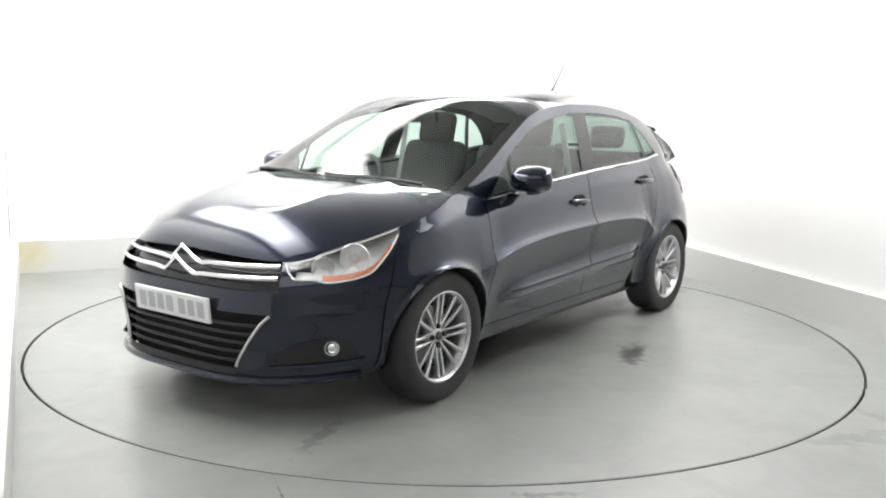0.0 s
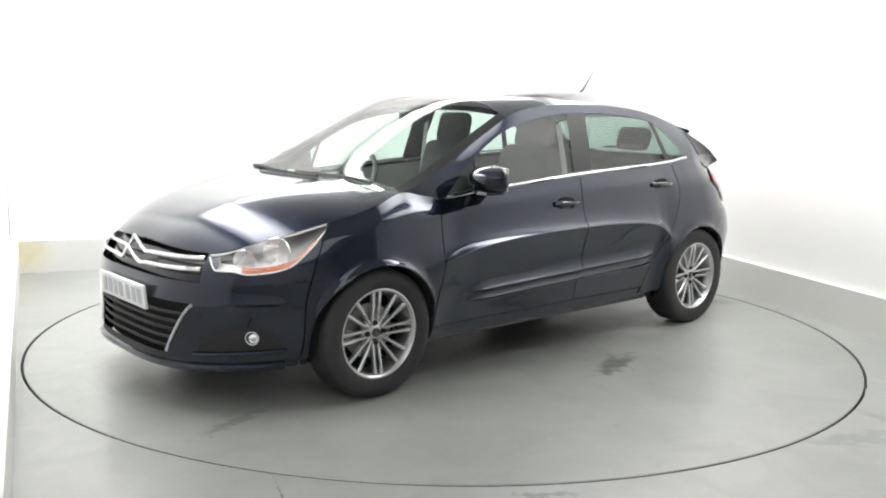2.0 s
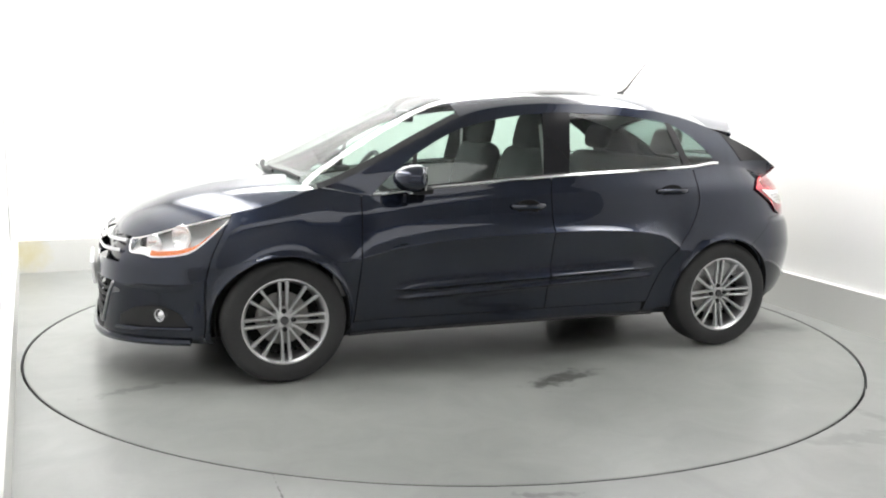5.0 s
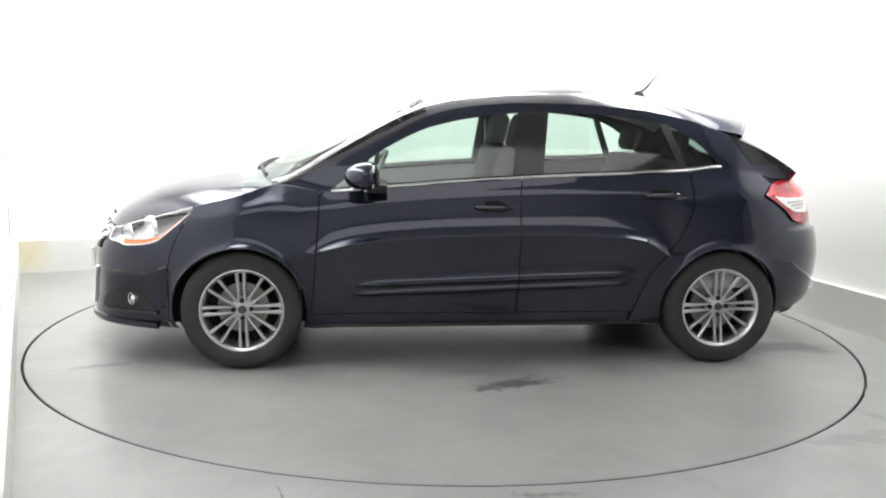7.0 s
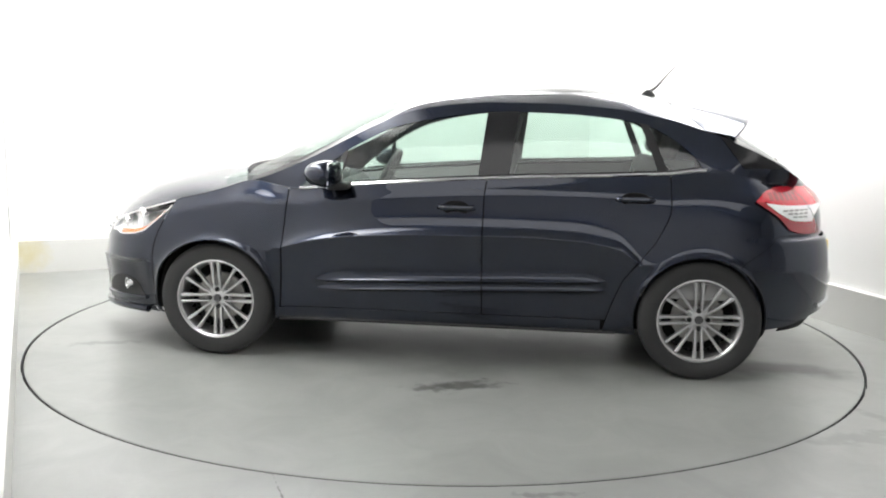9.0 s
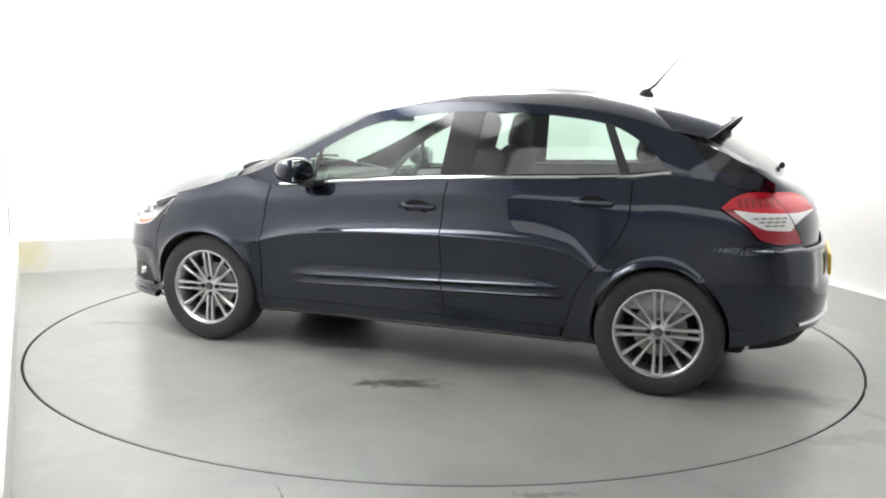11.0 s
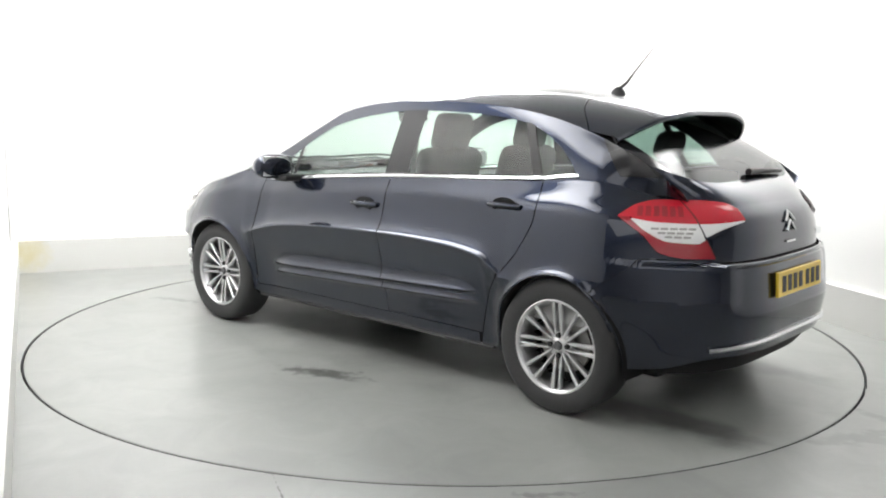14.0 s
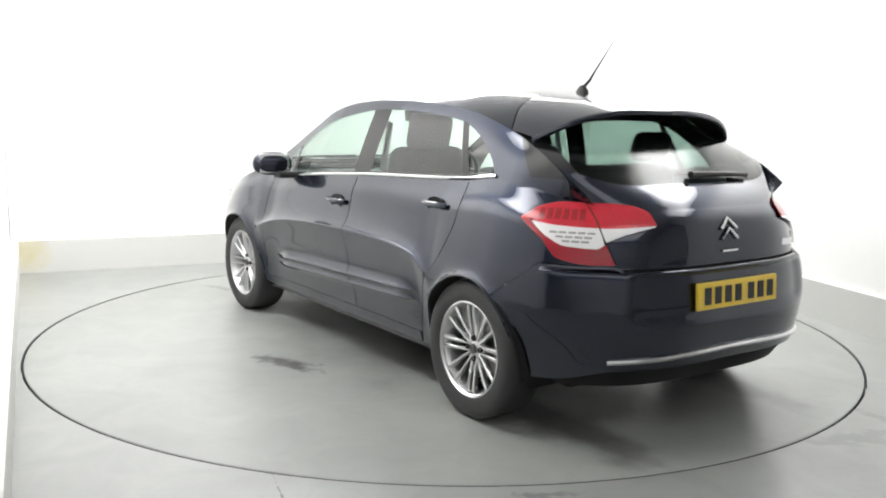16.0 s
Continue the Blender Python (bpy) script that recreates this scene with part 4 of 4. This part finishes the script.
def interior(car):
    def seat(x, y, wide=0.48):
        st = empty("seat", "")
        st.parent = car
        bm = box((-0.26, -wide / 2, 0.40), (0.27, wide / 2, 0.60), Matrix.Translation((x, y, 0)), 0.06, 4)
        part("cushion", bm, CLOTH, st)
        bm = box((-0.08, -wide / 2, 0.0), (0.07, wide / 2, 0.64 if wide < 0.6 else 0.58), pose(x - 0.24, y, 0.55, 0, -16), 0.07, 4)
        part("backrest", bm, CLOTH, st)
        if wide < 0.6:
            bm = box((-0.055, -0.135, 0.615), (0.05, 0.135, 0.83), pose(x - 0.24, y, 0.55, 0, -14), 0.05, 4)
            part("headrest", bm, CLOTH, st)
        return st
    seat(0.18, 0.37)
    seat(0.18, -0.37)
    st = seat(-0.72, 0.0, 1.25)
    for y in (-0.42, 0.42):
        part("headrest", box((-0.05, -0.13, 0.60), (0.04, 0.13, 0.76), pose(-0.96, y, 0.55, 0, -16), 0.05, 4), CLOTH, st)
    bm = bmesh.new()
    add_box(bm, (0.72, -0.70, 0.55), (1.20, 0.70, 0.93), None, 0.10, 5)
    add_box(bm, (0.80, -0.66, 0.80), (1.26, 0.66, 0.955), None, 0.05, 4)
    part("dashboard", bm, DASH, car)
    m = pose(0.58, -0.37, 0.93, 0, 62, 0)
    bm = bmesh.new()
    ringpts = [m @ Vector((0.185 * math.cos(a), 0.185 * math.sin(a), 0)) for a in [2 * math.pi * k / 40 for k in range(41)]]
    add_tube(bm, ringpts, 0.016, 8)
    wh = part("steering_wheel", bm, DASH, car)
    bm = bmesh.new()
    add_box(bm, (-0.06, -0.07, -0.03), (0.06, 0.07, 0.02), m, 0.02)
    add_box(bm, (-0.02, -0.18, -0.01), (0.02, 0.18, 0.01), m, 0.006)
    add_box(bm, (-0.02, -0.03, -0.35), (0.02, 0.03, 0.0), m, 0.006)
    part("steering_boss", bm, DASH, wh)
    bm = box((-0.02, -0.12, -0.035), (0.02, 0.12, 0.035), pose(0.42, 0, 1.33, 0, 10, 0), 0.015, 3)
    part("rear_view_mirror", bm, BLACK, car)
    part("parcel_shelf", box((-1.72, -0.55, 0.93), (-1.15, 0.55, 0.95)), CLOTH, car, soft=False)
    # inner linings of doors and roof
    for sg in (1, -1):
        bm = bmesh.new()
        rows = []
        for i in range(31):
            x = lerp(-1.45, 1.05, i / 30)
            rows.append([bm.verts.new((x, sg * (hull(x, z).y - 0.06), z)) for z in (0.42, edge_z(x) - 0.012)])
        for a, b in zip(rows, rows[1:]):
            bm.faces.new((a[0], b[0], b[1], a[1]))
        part("door_lining", bm, LINING, car)
    Skin().patch(lambda x, s: roof(x, s * 0.97) - Vector((0, 0, 0.025)), -1.40, 0.30, 0, 1, 20, 8).object("roof_lining", LINING, car, both=True)


def small_fittings(car):
    # aerial
    b = roof(-1.06, 0)
    bm = bmesh.new()
    add_lathe(bm, [(0.028, -0.006), (0.025, 0.012), (0.014, 0.03), (0.006, 0.038)], 16, Matrix.Translation(b) @ Matrix.Diagonal((1.6, 0.8, 1, 1)), axis="z")
    a = part("aerial", bm, BLACK, car, "thin black roof aerial")
    part("aerial_rod", tube([b + Vector((0, 0, 0.02)), b + Vector((-0.05, 0, 0.06)), b + Vector((-0.09, 0, 0.11)), b + Vector((-0.21, 0, 0.25))], 0.010, 6, 0.0015), BLACK, a)
    # wipers
    for y0, y1 in ((0.25, -0.55), (0.62, 0.02)):
        pts = []
        for i in range(9):
            y = lerp(y0, y1, i / 8)
            s = abs(y) / 0.74
            x = 1.27 - 0.12 * s * s - 0.03 * i / 8
            p = roof(x, min(s, 0.95))
            pts.append((x, y, p.z + 0.012))
        part("wiper", tube(pts, 0.009, 6), BLACK, car)
    pts = []
    for i in range(7):
        y = lerp(0.03, -0.36, i / 6)
        x = -1.795
        pts.append((x - 0.012, y, roof(x, abs(y) / 0.6).z + 0.016))
    part("rear_wiper", tube(pts, 0.017, 8, 0.009), BLACK, car)
    # badge on the tailgate
    for dz in (0.0, -0.042):
        pts = [(hull(-2.62, 0.905 + dz + (0.04 - abs(y)) * 0.9).x - 0.008, y, 0.905 + dz + (0.04 - abs(y)) * 0.9) for y in (-0.05, -0.025, 0.0, 0.025, 0.05)]
        part("chevron_badge", tube(pts, 0.0068, 6), CHROME, car)


def extras(car):
    for sg in (1, -1):
        # lamp in the mirror foot, dark sill strip, wheel arch lips
        part("mirror_lamp", box((0.60, sg * 0.86 - 0.03, 0.948), (0.672, sg * 0.86 + 0.03, 0.962), None, 0.005), LAMP_WHITE, car)
        pts = [hull(lerp(-0.88, 0.96, i / 30), 0.212) * Vector((1, sg, 1)) for i in range(31)]
        part("sill_strip", tube(pts, 0.011, 6), BLACK, car, "black strip under the sill")
        for cx in (WHEEL_X, -WHEEL_X):
            pts = []
            for k in range(33):
                a = lerp(-0.25, math.pi + 0.25, k / 32)
                x, z = cx + (ARCH_R + 0.002) * math.cos(a), WHEEL_Z + (ARCH_R + 0.002) * math.sin(a)
                h = hull(x, z)
                pts.append((h.x, sg * (h.y - 0.004), z))
            part("arch_lip", tube(pts, 0.006, 6), PAINT, car)
        # door window seals
        pts = [(x, sg * (cabin(x, edge_z(x) + 0.018).y + 0.003), edge_z(x) + 0.018) for x in [lerp(-1.27, 0.80, i / 40) for i in range(41)]]
        part("window_seal", tube(pts, 0.0045, 6), BLACK, car)
        # seat belts on the door pillars
        part("seat_belt", tube([(-0.19, sg * 0.60, 1.30), (-0.20, sg * 0.64, 1.10), (-0.21, sg * 0.70, 0.80)], 0.02, 6, flat=0.15), LINING, car)


def trim_bars(car):
    x = hull(-2.62, 0.82).x - 0.008
    part("badge_script", box((x - 0.002, -0.050, 0.800), (x + 0.006, 0.050, 0.809)), CHROME, car, soft=False)
    p = hull(-2.38, 0.80)
    part("model_badge", box((p.x - 0.008, -p.y - 0.04, 0.795), (p.x + 0.012, -p.y + 0.03, 0.825)), CHROME, car, soft=False)


def build_car():
    car = empty("car", "dark navy metallic five-door hatchback on the turntable", "car")
    body_panels(car)
    front_end(car)
    headlamps(car)
    rear_end(car)
    upper_body(car)
    underside(car)
    for x in (WHEEL_X, -WHEEL_X):
        for sg in (1, -1):
            wheel(car, x, sg)
    mirrors(car)
    interior(car)
    small_fittings(car)
    trim_bars(car)
    extras(car)
    return car


CAR = build_car()


# ---------------------------------------------------------------- the turning of table and car
def yaw_at(t):
    """Degrees; the table picks up speed in the first second and then turns evenly."""
    return 235.15 - 6.896 * t if t >= 1.0 else spline((0.0, 233.45), (0.5, 231.3), (1.0, 228.25))(t)


def motions():
    times = [0.25 * k for k in range(65)]
    walk(TABLE, [(t, pose(0, 0, 0, 0, 0, yaw_at(t))) for t in times])
    rows = []
    for t in times:
        a = radians(yaw_at(t))
        c, s = math.cos(a), math.sin(a)
        rows.append((t, pose(-(c * AXIS[0] - s * AXIS[1]), -(s * AXIS[0] + c * AXIS[1]), 0.0005, 0, 0, yaw_at(t))))
    walk(CAR, rows)


motions()
